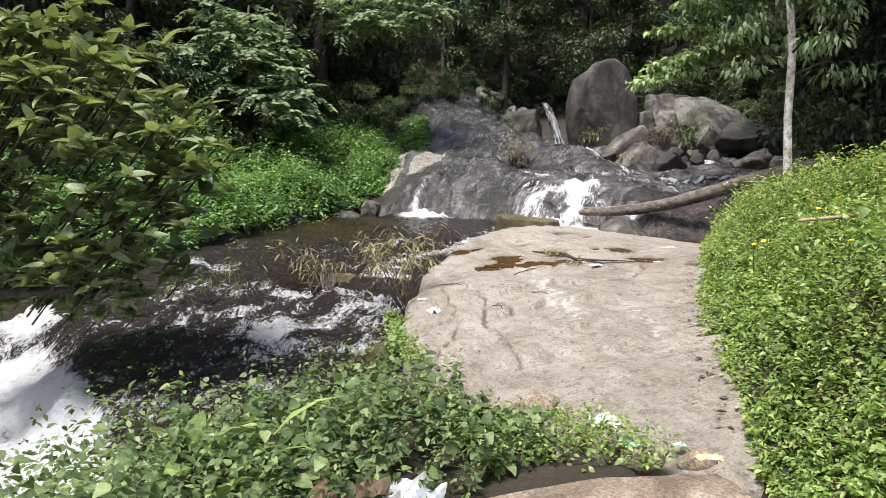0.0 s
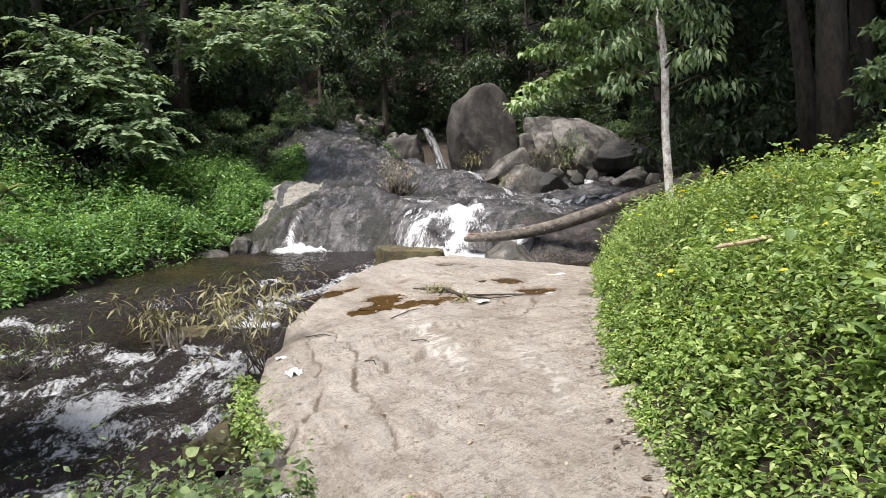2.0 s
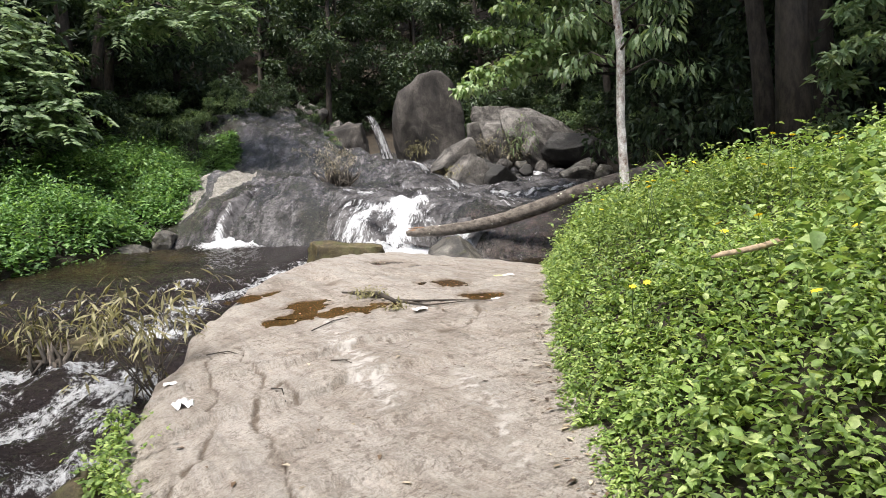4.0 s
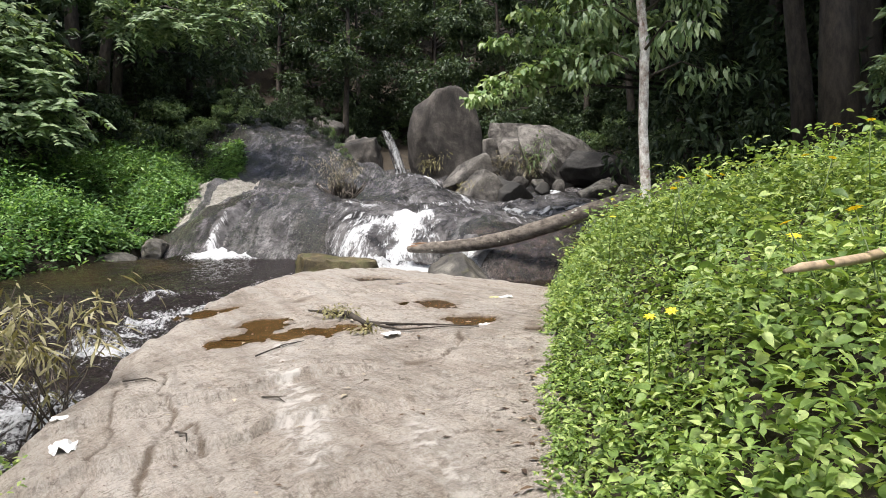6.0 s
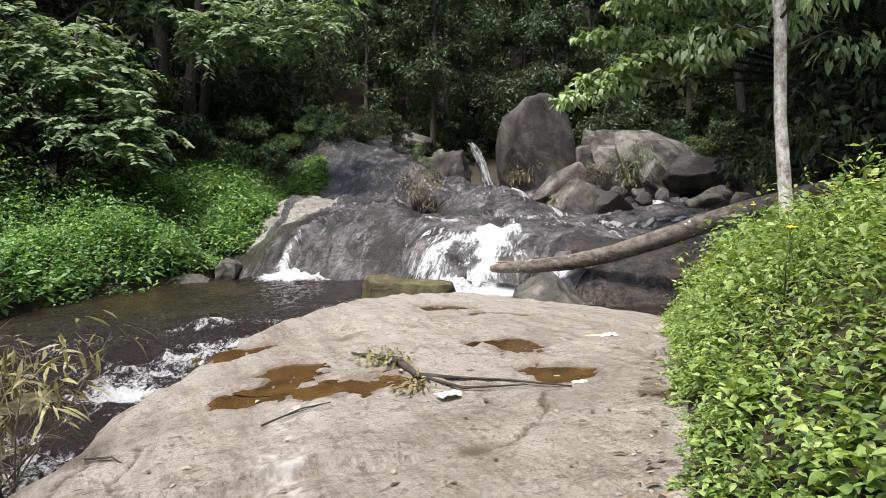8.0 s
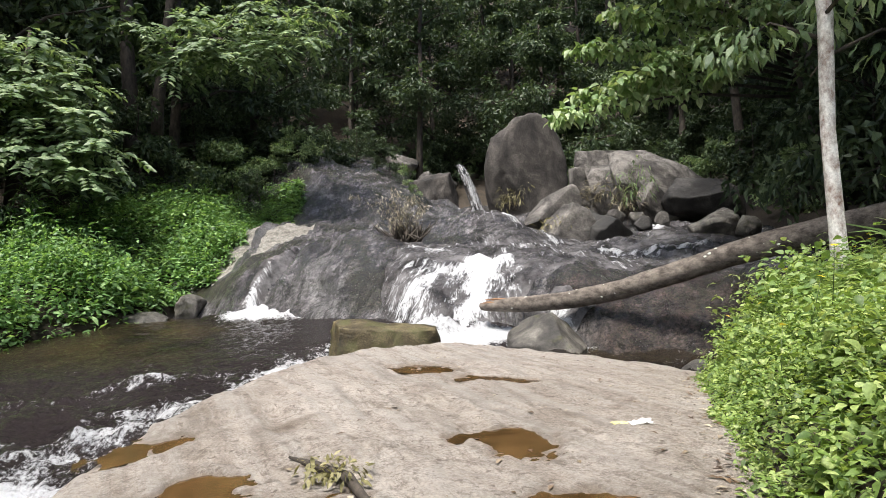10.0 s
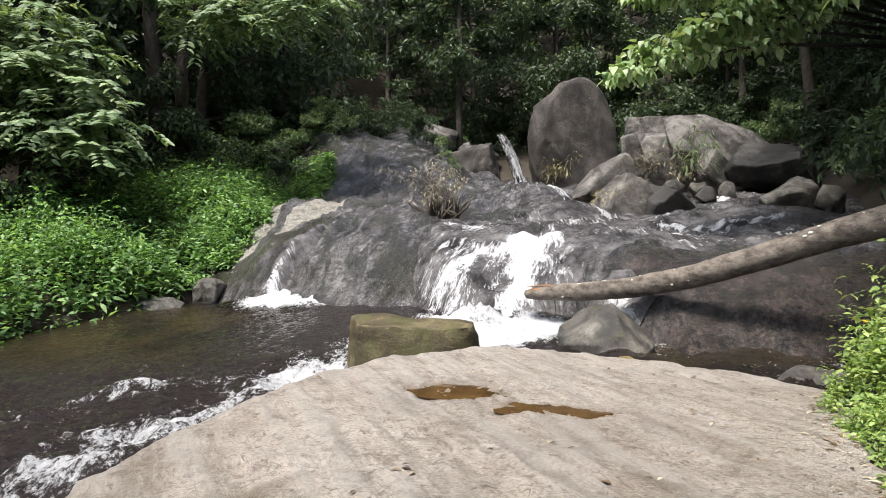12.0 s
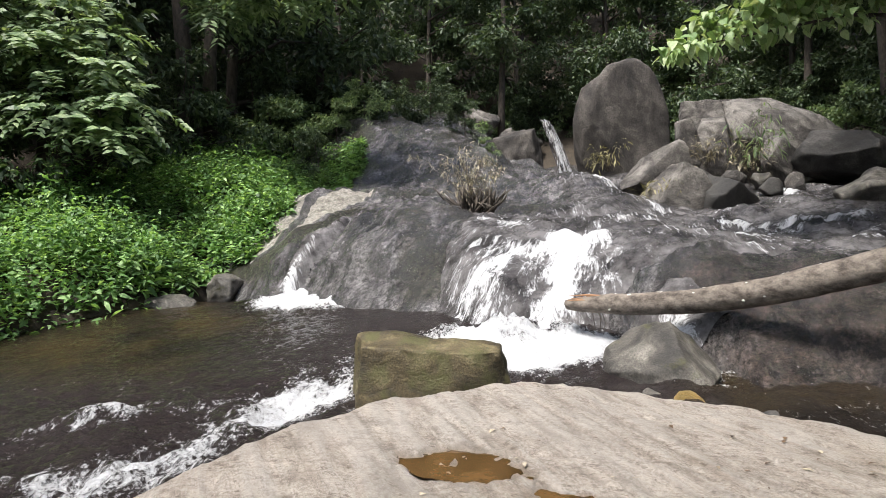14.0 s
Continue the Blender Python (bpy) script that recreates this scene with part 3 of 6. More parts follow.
slab = sheet("rock_slab", span(-1.1, 6.5, 0.02), span(3.6, 15.6, 0.022), slab_z, M_SLAB, keep=lambda x, y: inside_dist(x, y, SLAB) > -0.42,
             masks={"stain": slab_stain, "quartz": slab_quartz, "ridge": lambda x, y: striation(x, y)[0], "groove": lambda x, y: striation(x, y)[1]})
tagged(slab, "broad pale worn bedrock slab with cracks and hollows", "rock", kind="structure")
M_PUDDLE = plain_mat("tea-brown standing water", (0.075, 0.042, 0.016), 0.05, 0.5, 5)
for (cx, cy), a, b, turn in POOLS:
    r = max(a, b) * 1.35
    gx0, gy0 = (float(slab_top(cx + 0.2, cy) - slab_top(cx - 0.2, cy)) / 0.4, float(slab_top(cx, cy + 0.2) - slab_top(cx, cy - 0.2)) / 0.4)
    px, py = np.meshgrid(span(cx - a, cx + a, 0.03), span(cy - b, cy + b, 0.03))
    wet = pool_shape(px, py) > 0.25
    lev = float(np.median((slab_z(px, py) - gx0 * (px - cx) - gy0 * (py - cy))[wet])) + 0.011 if wet.any() else float(slab_top(cx, cy))
    ob = sheet("puddle", span(cx - r, cx + r, 0.012), span(cy - r, cy + r, 0.012), lambda x, y, cx=cx, cy=cy, lev=lev, gx0=gx0, gy0=gy0: lev + gx0 * (x - cx) + gy0 * (y - cy), M_PUDDLE,
               keep=lambda x, y, cx=cx, cy=cy, r=r: (pool_shape(x, y) > 0.0) & (np.hypot(x - cx, y - cy) < r))
    tagged(ob, "shallow tea-brown puddle in a hollow of the slab", "puddle", "puddles on the slab")


# ---- bedrock ledge and cascades ----
CHUTE = [(0.75, 24.2), (0.1, 23.2), (-0.45, 22.2), (-0.75, 21.3)]
MAIN = [(3.2, 17.6), (3.3, 18.4), (3.6, 19.3), (4.2, 20.2), (5.4, 21.2), (6.2, 22.6), (5.6, 24.5), (5.6, 27.0), (6.6, 30)]
SIDE = [(4.2, 20.2), (6.5, 20.2), (9, 20.0), (11, 20.6)]
PALE = [[(-1.95, 22.7), (-2.05, 23.6), (-1.65, 25.0), (-1.1, 25.3), (-1.3, 24.2), (-1.5, 23.0)], [(-1.2, 23.4), (-1.0, 24.4), (-0.6, 25.3), (0.3, 25.6), (0.1, 24.8), (-0.4, 24.0), (-0.9, 23.2)]]


def ledge_dry(x, y):
    strip = smooth(-0.02, 0.1, np.maximum(inside_dist(x, y, PALE[0]), inside_dist(x, y, PALE[1])) + 0.12 * fbm(x * 2, y * 2, 3, 6))
    far = 0.2 * smooth(26, 28, y) * smooth(3.5, 5.5, x) * smooth(9, 7, x) * smooth(36, 34, y)
    return np.clip(strip * 0.9 + far, 0, 1)


def ledge_brown(x, y):
    return 0.85 * smooth(4.6, 5.4, x) * smooth(18.6, 17.5, y + 0.5 * fbm(x, y, 3, 4))


def ledge_moss_and_reflection(x, y):
    """Algae and moss: under the log, in the crease left of the dome, on its flank. Along the shelf: a painted dark
    reflection.
    """
    patch = smooth(-0.05, 0.3, fbm(x * 1.6, y * 1.6, 4, 6))
    damp = patch * (smooth(4.9, 5.8, x) * smooth(18.4, 17.8, y) * smooth(16.6, 17.2, y) + 0.8 * smooth(25.5, 28, y) * smooth(5, 3, x))
    rag = 0.35 * fbm(x * 2.2, y * 2.2, 4, 3)
    damp = damp + 0.9 * smooth(0.45, 0.1, line_dist(x, y, [(-2.6, 22.9), (-1.6, 22.4), (-0.6, 22.9), (-0.1, 23.8)]) + rag)
    damp = damp + 0.8 * smooth(0.5, 0.1, line_dist(x, y, [(1.5, 21.9), (1.75, 21.0), (1.9, 20.2)]) + rag)
    # the wet shelf's dark reflection, painted as a band
    damp = damp + 0.8 * smooth(0.6, 0.1, line_dist(x, y, [(0.6, 25.6), (2.6, 24.9), (4.4, 24.6)]) + rag)
    return np.clip(damp, 0, 0.85)


lx = np.concatenate([span(-3.6, 9, 0.05), span(9.2, 17, 0.2)])
ly = np.concatenate([span(14.6, 27, 0.05), span(27.15, 40, 0.15), span(40.3, 46, 0.3), span(46.5, 60, 0.8)])
ledge = sheet("rock_ledge", lx, ly, ledge_top, M_LEDGE, masks={"dry": ledge_dry, "brown": ledge_brown, "moss": ledge_moss_and_reflection})
tagged(ledge, "dark wet bedrock ledge that the stream slides over", "rock", kind="structure")


def foam_and_glints(x, y):
    wob = 0.5 * fbm(x * 0.9, y * 0.9, 3, 3)
    f = 0.8 * smooth(1.45, 0.3, np.hypot((x - 2.9) / 1.75, (y - 17.4) / 0.85) + 0.4 * wob)
    f = f + 0.8 * smooth(1.3, 0.2, np.hypot((x + 0.2) / 1.7, (y - 20.85) / 0.75) + 0.7 * wob)
    f = f + 0.28 * smooth(0.75, 0.05, line_dist(x, y, [(2.0, 17.0), (1.0, 16.5), (0.45, 15.4), (-0.1, 14.4), (-0.7, 13.2), (-1.2, 12.2)]) + 0.9 * wob)
    # white water past the stump
    for line, wide, much in (([(-2.7, 11.2), (-2.1, 10.95), (-1.4, 11.2)], 0.5, 0.2), ([(-2.5, 11.0), (-2.7, 10.4), (-3.1, 9.7)], 0.45, 0.15), ([(-1.6, 11.0), (-1.3, 10.3), (-1.6, 9.5), (-2.2, 8.8)], 0.4, 0.15),
                             ([(-2.0, 10.6), (-2.2, 9.9), (-2.7, 9.0)], 0.3, 0.1), ([(-5.2, 13.9), (-4.2, 13.2)], 0.6, 0.24), ([(0.9, 16.1), (0.6, 15.6)], 0.5, 0.3), ([(-0.75, 15.55), (-0.95, 15.4)], 0.4, 0.06)):
        f = f + (much + 0.1) * smooth(wide, 0.03, line_dist(x, y, line) + 0.5 * wob)
    f = f + 0.17 * smooth(18, 15.5, y) * smooth(0.05, 0.4, fbm(x * 0.8 + y * 0.4, y * 1.5 - x * 0.3, 4, 5)) + 0.2 * smooth(13.0, 10.5, y) * smooth(0.1, 0.5, fbm(x * 1.6, y * 0.8, 4, 2))
    # the lower falls
    f = f + 0.8 * smooth(-3.1, -3.4, x + 0.69 * (y - 6.3) + 0.4 * wob) * smooth(9.8, 8.6, y) * smooth(2.6, 4.4, y)
    f = f + 0.45 * smooth(0.9, 0.2, np.hypot(x + 6.2, y - 10.3) + wob) + 0.25 * smooth(0.6, 0.1, np.hypot(x - 4.95, y - 16.5))
    calm = smooth(16.5, 18.5, y) * smooth(-0.6, -1.6, x)
    # the 0.1 term below y 11.2 paints ripple highlights as white speckle
    return np.clip(f * (0.85 + 0.6 * fbm(x * 1.7, y * 1.7, 3, 6)) + 0.03 * (1 - calm) + 0.1 * smooth(11.2, 9.6, y) - 0.14 * calm, -0.2, 0.75)


def pool_water_z(x, y):
    f = foam_and_glints(x, y)
    rapid = smooth(18.0, 14.5, y) * 0.11
    z = water_level(x, y) + (0.025 + rapid + 0.14 * np.clip(f, 0, 1)) * fbm(x * 2.4, y * 1.6, 4, 4) + (0.016 + 0.6 * rapid) * np.abs(fbm(x * 5, y * 4, 3, 6)) + (0.006 + 0.2 * rapid) * fbm(x * 11, y * 8, 2, 3)
    z = z + 0.06 * np.exp(-(((x + 0.9) / 0.5) ** 2 + ((y - 15.45) / 0.25) ** 2))
    z = z + (0.17 * np.exp(-(((x + 0.3) / 1.2) ** 2 + ((y - 21.0) / 0.4) ** 2)) + 0.2 * np.exp(-(((x - 2.9) / 1.1) ** 2 + ((y - 18.1) / 0.4) ** 2))) * (0.6 + 1.1 * fbm(x * 3, y * 3, 4, 2) + 0.8 * np.abs(fbm(x * 9, y * 9, 3, 5)))
    return z


def shallow(x, y):
    return np.clip(0.9 * smooth(16.0, 18.0, y) * smooth(0.4, -1.5, x) + 0.8 * np.exp(-(((x + 2.3) / 0.9) ** 2 + ((y - 12.0) / 0.7) ** 2)) + 0.7 * smooth(4.2, 5.0, x), 0, 1)


stream = sheet("stream_water", span(-11, 10, 0.06), np.concatenate([span(-6, 4, 0.4), span(4.1, 23.2, 0.055)]), pool_water_z, M_WATER,
               keep=lambda x, y: (ground_z(x, y) < water_level(x, y) + 0.1) & (inside_dist(x, y, SLAB) < 0.3) & (y < lerp_line(x, FOOT_Y) + 0.4), masks={"foam": foam_and_glints, "shallow": shallow})
tagged(stream, "dark brown rushing stream with white foam", "water", kind="structure")


STRANDS = [[(4.4, 20.3), (3.3, 19.9), (2.6, 19.4), (2.15, 18.9)], [(4.5, 20.2), (3.6, 19.3), (2.8, 18.5), (2.5, 18.2)], [(4.5, 20.1), (3.9, 19.2), (3.4, 18.3), (3.2, 17.8)], [(4.55, 20.1), (4.2, 19.2), (3.9, 18.3), (3.8, 17.8)], [(4.9, 17.6), (4.95, 17.1), (4.9, 16.6)]]


def channel(x, y):
    """How much water runs over the ledge here."""
    wob = 0.3 * fbm(x * 1.1, y * 1.1, 3, 5)
    a = smooth(0.34, 0.1, line_dist(x, y, CHUTE) + 0.5 * wob)
    b = smooth(1.0, 0.5, line_dist(x, y, MAIN) + wob)
    c = smooth(1.3, 0.6, line_dist(x, y, SIDE) + wob)
    d = smooth(1.2, 0.5, line_dist(x, y, [(7, 24.5), (9.6, 23.5), (11, 25.5), (11.5, 28)]) + wob)
    e = smooth(0.55, 0.2, np.minimum.reduce([line_dist(x, y, q) for q in STRANDS]) + 0.5 * wob)
    f = smooth(0.9, 0.3, line_dist(x, y, [(1.6, 24.6), (3.2, 22.6), (4.2, 21.2), (8.0, 22.3)]) + wob)
    g = smooth(-0.1, 0.25, np.minimum.reduce([x - 1.9 - 0.35 * (y - 20), 10.5 - x, y - 18.3 - 0.2 * np.maximum(0, x - 4), 24.0 - y]) + 0.8 * wob)
    return np.maximum.reduce([a, b, c, d, e, f, g])


def flow_across(x, y):
    return 3.0 * np.arctan2(x - 5.0, np.maximum(22.6 - y, 1.2)) + 0.12 * fbm(x * 1.5, y * 1.5, 3, 5)


def flow_along(x, y):
    return np.maximum(0, y - 21.4) - np.hypot(x - 5.0, np.maximum(22.6 - y, 1.2))


def foam_ledge(x, y):
    tear = 0.25 * fbm(x * 2.0 + y * 0.8, y * 0.9, 5, 3)
    f = 0.02 + 0.1 * fbm(x * 0.7, y * 0.7, 3, 2)
    for q, wide, much in zip(STRANDS, (0.42, 0.34, 0.5, 0.42, 0.25), (0.31, 0.17, 0.33, 0.19, 0.26)):
        f = np.maximum(f, much * smooth(wide, 0.04, line_dist(x, y, q) + 0.6 * tear))
    fan = np.minimum.reduce([x - 2.0, 4.6 - x, y - 17.6, 20.5 - y])
    f = np.maximum(f, 0.15 * smooth(-0.1, 0.3, fan))
    f = f + 0.16 * smooth(0.16, 0.02, line_dist(x, y, CHUTE) + 0.3 * tear) * smooth(24.6, 21.8, y)
    for q, wide, much in (([(4.0, 20.25), (4.6, 20.45), (5.3, 20.9)], 0.4, 0.1), ([(5.3, 20.95), (6.6, 21.0), (7.8, 20.7), (9.8, 20.2)], 0.22, 0.26), ([(5.6, 26.4), (6.2, 25.2), (6.6, 23.6), (5.8, 22.4), (4.6, 20.8)], 0.4, 0.16), ([(9.2, 25.0), (10.3, 25.6), (10.8, 27.5)], 0.4, 0.3),
                          ([(4.9, 26.2), (5.6, 25.9), (6.4, 26.0)], 0.2, 0.16), ([(2.2, 22.2), (3.2, 21.4), (4.1, 20.5)], 0.3, 0.16), ([(7.5, 22.6), (9.4, 22.3), (11.5, 22.8)], 0.3, 0.26), ([(3.0, 20.9), (3.8, 21.6), (5.0, 22.2)], 0.3, 0.14)):
        f = f + 0.8 * much * smooth(wide, 0.03, line_dist(x, y, q) + 0.8 * tear)
    return np.clip(f + 0.05 * fbm(x * 0.9, y * 0.5, 3, 7), 0, 0.5)


cascade = sheet("cascade_water", span(-2, 13, 0.05), np.concatenate([span(17.0, 24, 0.05), span(24.1, 33, 0.15)]),
                lambda x, y: ledge_top(x, y) - 0.02 + 0.06 * channel(x, y) + 0.13 * smooth(0.3, 0.9, channel(x, y)) * np.clip(foam_ledge(x, y), 0, 1) * (0.6 + fbm(flow_across(x, y) * 5, flow_along(x, y) * 1.2, 3, 1) + 0.5 * fbm(x * 9, y * 9, 2, 4)), M_FALL,
                keep=lambda x, y: channel(x, y) > 0.15, masks={"foam": lambda x, y: foam_ledge(x, y) - 0.2 * smooth(0.6, 0.2, channel(x, y)), "across": flow_across, "along": flow_along})
tagged(cascade, "white water sliding down the dark bedrock ledge", "water", kind="structure")


# ---- boulders and stones ----
def boulder(name, at, size, mat, label, seed=0, turn=0.0, cuts=6, rough=0.12, tilt=(0, 0), group="", sub=5, square=0.0, faces=()):
    """A worn stone, its base sunk a little; at is the middle of its foot."""
    rr = random.Random(seed)
    bm = bmesh.new()
    bmesh.ops.create_icosphere(bm, subdivisions=sub, radius=1)
    planes = [(Vector((rr.gauss(0, 1), rr.gauss(0, 1), rr.gauss(0, 0.8))).normalized(), rr.uniform(0.5, 0.82)) for _ in range(cuts * 2)] + [(Vector(f[:3]).normalized(), f[3]) for f in faces]
    off = Vector((seed * 3.7, seed * 1.3, seed * 2.1))
    for v in bm.verts:
        p = v.co.normalized()
        if square:
            q = max(abs(p.x), abs(p.y), abs(p.z))
            p = p.lerp(p / q * 0.8, square)
        for nrm, d in planes:
            k = p.dot(nrm) - d
            if k > 0:
                p = p - nrm * k * 0.94
        p = p * (1 + rough * (noise.fractal(p * 1.3 + off, 1.0, 2.0, 4) - 0.1) + 0.35 * rough * (0.3 - abs(noise.noise(p * 3.1 + off * 2))) + 0.22 * rough * noise.fractal(p * 7 + off, 0.8, 2.0, 3))
        v.co = (p.x * size[0] / 2, p.y * size[1] / 2, (p.z + 0.72) * size[2] / 1.72)
    me = bpy.data.meshes.new(name)
    bm.to_mesh(me)
    bm.free()
    me.materials.append(mat)
    me.polygons.foreach_set("use_smooth", [True] * len(me.polygons))
    ob = new(name, me)
    ob.matrix_world = pose(*at, tilt[0], tilt[1], turn)
    return tagged(ob, label, "rock", group)


boulder("boulder", (9.25, 37.6, 3.6), (4.1, 3.6, 5.9), M_BIG, "towering dark grey boulder standing upright beside the far falls", 3, 10, 4, 0.07, sub=5)
boulder("boulder", (4.95, 38.2, 4.4), (3.0, 2.8, 2.9), M_BIG, "rounded dark boulder that the far waterfall drops past", 5, 0, 4)
boulder("boulder", (10.75, 31.0, 3.9), (2.4, 2.2, 2.3), M_BOULDER, "pale grey weathered boulder beside the stream", 11, 15, 4, 0.07, square=0.4, faces=((-0.1, -0.3, 1, 0.5), (0.2, -1, 0.2, 0.55)))
boulder("boulder", (12.0, 30.1, 3.5), (4.6, 2.8, 2.9), M_BOULDER, "pale grey weathered boulder with a flat sloping face", 12, -10, 3, 0.07, square=0.4, faces=((0.3, -0.55, 1, 0.5), (0, -1, 0.1, 0.6)))
boulder("boulder", (11.75, 28.7, 3.3), (1.8, 1.2, 1.6), M_BOULDER, "pale wedge-shaped boulder leaning on a larger one", 14, 20, 3, 0.07, square=0.3, faces=((0.6, -0.5, 0.8, 0.35), (-0.4, -1, 0, 0.5)))
boulder("boulder", (9.25, 29.5, 4.0), (0.9, 0.8, 1.5), M_BOULDER, "pale blocky upright stone between boulders", 15, 0, 2, 0.06, square=0.85)
boulder("boulder", (12.0, 34.3, 4.9), (3.2, 2.0, 2.5), M_BOULDER, "grey flat-topped boulder behind the others", 16, 10, 4, 0.07, square=0.4, faces=((0.1, 0, 1, 0.5),))
boulder("boulder", (8.0, 28.6, 2.9), (2.3, 1.5, 2.0), M_BOULDER, "grey sloping pointed boulder", 17, 5, 3, 0.07, square=0.2, faces=((-0.65, -0.2, 0.8, 0.3), (0.1, -1, 0.1, 0.5)))
boulder("boulder", (7.4, 25.1, 1.75), (1.75, 1.5, 1.95), M_BOULDER, "rounded grey boulder standing in the cascade", 18, 0, 3, 0.08, faces=((-0.7, -0.2, 0.7, 0.6), (0.2, -1, 0.3, 0.6)))
boulder("boulder", (8.7, 25.2, 1.75), (1.9, 1.5, 1.85), M_DARKROCK, "dark damp and shade-black boulder beside a grey one", 19, 25, 4, 0.08, faces=((0.5, -0.2, 1, 0.45), (0.1, -1, -0.2, 0.5)))
# this one's black colour stands for the shade it lies in
boulder("boulder", (13.2, 28.0, 3.1), (3.2, 2.2, 1.8), M_DARKROCK, "large boulder at the stream edge, coloured black for its shade", 20, 0, 6)
boulder("boulder", (11.2, 24.2, 2.1), (1.8, 1.2, 1.2), M_WETROCK, "mossy brown boulder in the shade", 21, 0, 6)
boulder("boulder", (12.0, 23.8, 2.1), (1.05, 0.9, 1.1), M_WETROCK, "damp grey boulder in the shade", 22, 40, 6)
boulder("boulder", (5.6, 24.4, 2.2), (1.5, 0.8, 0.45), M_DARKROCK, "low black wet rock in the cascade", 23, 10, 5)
for k, (bx, by, sx, sz) in enumerate(((9.6, 27.4, 0.8, 0.6), (10.2, 26.9, 0.7, 0.5), (9.0, 27.8, 0.9, 0.5), (10.9, 26.6, 0.6, 0.45), (8.6, 28.0, 0.6, 0.6), (9.9, 25.8, 0.8, 0.4), (12.6, 26.2, 1.0, 0.6))):
    z0 = float(ledge_top(np.array([bx]), np.array([by]))[0])
    boulder("stone", (bx, by, z0 - 0.05), (sx, sx * 0.8, sz + 0.15), (M_BOULDER, M_WETROCK, M_DARKROCK)[k % 3], "loose angular stone among the boulders", 30 + k, 40 * k, 6, group="loose stones among the boulders", sub=3)
for k, (bx, by, sx, sz) in enumerate(((3.7, 47, 2.4, 1.6), (5.9, 46, 3.2, 1.3), (4.9, 43.5, 1.6, 1.0))):
    z0 = float(ledge_top(np.array([bx]), np.array([by]))[0])
    boulder("boulder", (bx, by, z0 - 0.4), (sx, sx * 0.8, sz + 0.5), M_BOULDER, "far grey boulder under the trees", 40 + k, 40 * k, 6, sub=3)

boulder("rock", (2.0, 15.85, 0.0), (1.95, 1.0, 1.36), M_MOSSROCK, "mossy brown flat-topped rock between slab and pool", 51, -6, 1, 0.09, square=0.85, faces=((0.12, -0.1, 1, 0.7), (0.15, -1, 0.1, 0.66), (-1, -0.2, 0.1, 0.72)))
boulder("rock", (4.5, 16.4, 0.28), (1.4, 1.0, 0.92), M_WETROCK, "angular grey rock at the foot of the falls", 52, 15, 5, 0.1, square=0.3, faces=((-0.5, -0.4, 0.8, 0.42), (0.5, -0.5, 0.6, 0.45)))
boulder("stone", (4.45, 15.6, 0.36), (0.42, 0.34, 0.24), M_YELLOW, "ochre yellow wet stone beside a grey rock", 53, 10, 4, sub=3)
boulder("stone", (4.1, 15.75, 0.4), (0.4, 0.3, 0.2), M_WETROCK, "small grey stone beside a yellow one", 54, 0, 4, sub=3)
boulder("stone", (5.1, 15.35, 0.2), (0.55, 0.4, 0.25), M_DARKROCK, "small dark wet stone in the shallows", 55, 0, 4, sub=3)
boulder("rock", (6.15, 15.0, 0.1), (1.35, 0.6, 0.42), M_WETROCK, "low flat brown-grey rock in the shallows", 56, -8, 6)
boulder("rock", (-2.95, 21.4, 0.85), (1.15, 0.8, 0.5), M_WETROCK, "flat pale-topped stone in the calm pool", 57, 10, 6)
boulder("rock", (-2.3, 22.2, 0.9), (0.9, 0.7, 0.75), M_WETROCK, "upright damp stone against the bank", 58, 30, 6)
boulder("rock", (-4.5, 20.4, 0.9), (1.3, 0.7, 0.4), M_WETROCK, "flat stone at the pool edge", 59, 0, 6)
boulder("rock", (-0.72, 7.55, -0.6), (0.72, 0.95, 0.72), M_MOSSROCK, "mossy dark rock against the slab edge", 60, 20, 6)
boulder("rock", (-2.0, 12.2, -0.1), (1.7, 1.1, 0.4), M_MOSSROCK, "brown submerged rock in the stream", 61, 0, 5)

# ---- fallen log ----
log = tagged(new("fallen_log"), "long grey weathered fallen trunk with a split broken end", "log")
LOG = [(3.72, 18.0, 1.22), (4.4, 17.48, 1.2), (5.03, 17.0, 1.26), (5.6, 16.55, 1.38), (6.13, 16.14, 1.55), (6.6, 15.78, 1.72), (7.03, 15.44, 1.87), (7.61, 15.0, 2.02), (8.4, 14.4, 2.2)]


def log_at(f):
    """A point of the log's heart, f in 0..1 along it."""
    k = min(int(f * 8), 7)
    return Vector(LOG[k]).lerp(Vector(LOG[k + 1]), f * 8 - k)


bm = bmesh.new()
rings, sides = [], 20
AXIS = (Vector(LOG[-1]) - Vector(LOG[0])).normalized()
OUT = AXIS.cross(Vector((0, 0, 1))).normalized()
TOP = OUT.cross(AXIS).normalized()
for i in range(90):
    f = i / 89
    c, r = log_at(f), 0.124 + 0.062 * f
    ring = []
    for k in range(sides):
        a = 2 * math.pi * k / sides
        rad = r * (1 + 0.07 * noise.noise((c + Vector((math.cos(a), math.sin(a), 0)) * 0.4) * 2.2) + 0.05 * noise.noise((c + Vector((math.cos(a), math.sin(a), 0)) * 0.2) * 9))
        up = math.sin(a)
        # the upper half is torn away for the first half metre
        torn = max(0.0, 1 - f / 0.085) if up > -0.1 else max(0.0, 1 - f / 0.02) * 0.4
        rad *= 1 - 0.85 * torn * (0.4 + 0.6 * max(up, 0))
        ring.append(bm.verts.new(c + (OUT * math.cos(a) + TOP * up) * rad))
    rings.append(ring)
for a, b in zip(rings, rings[1:]):
    for k in range(sides):
        bm.faces.new((a[k], a[(k + 1) % sides], b[(k + 1) % sides], b[k]))
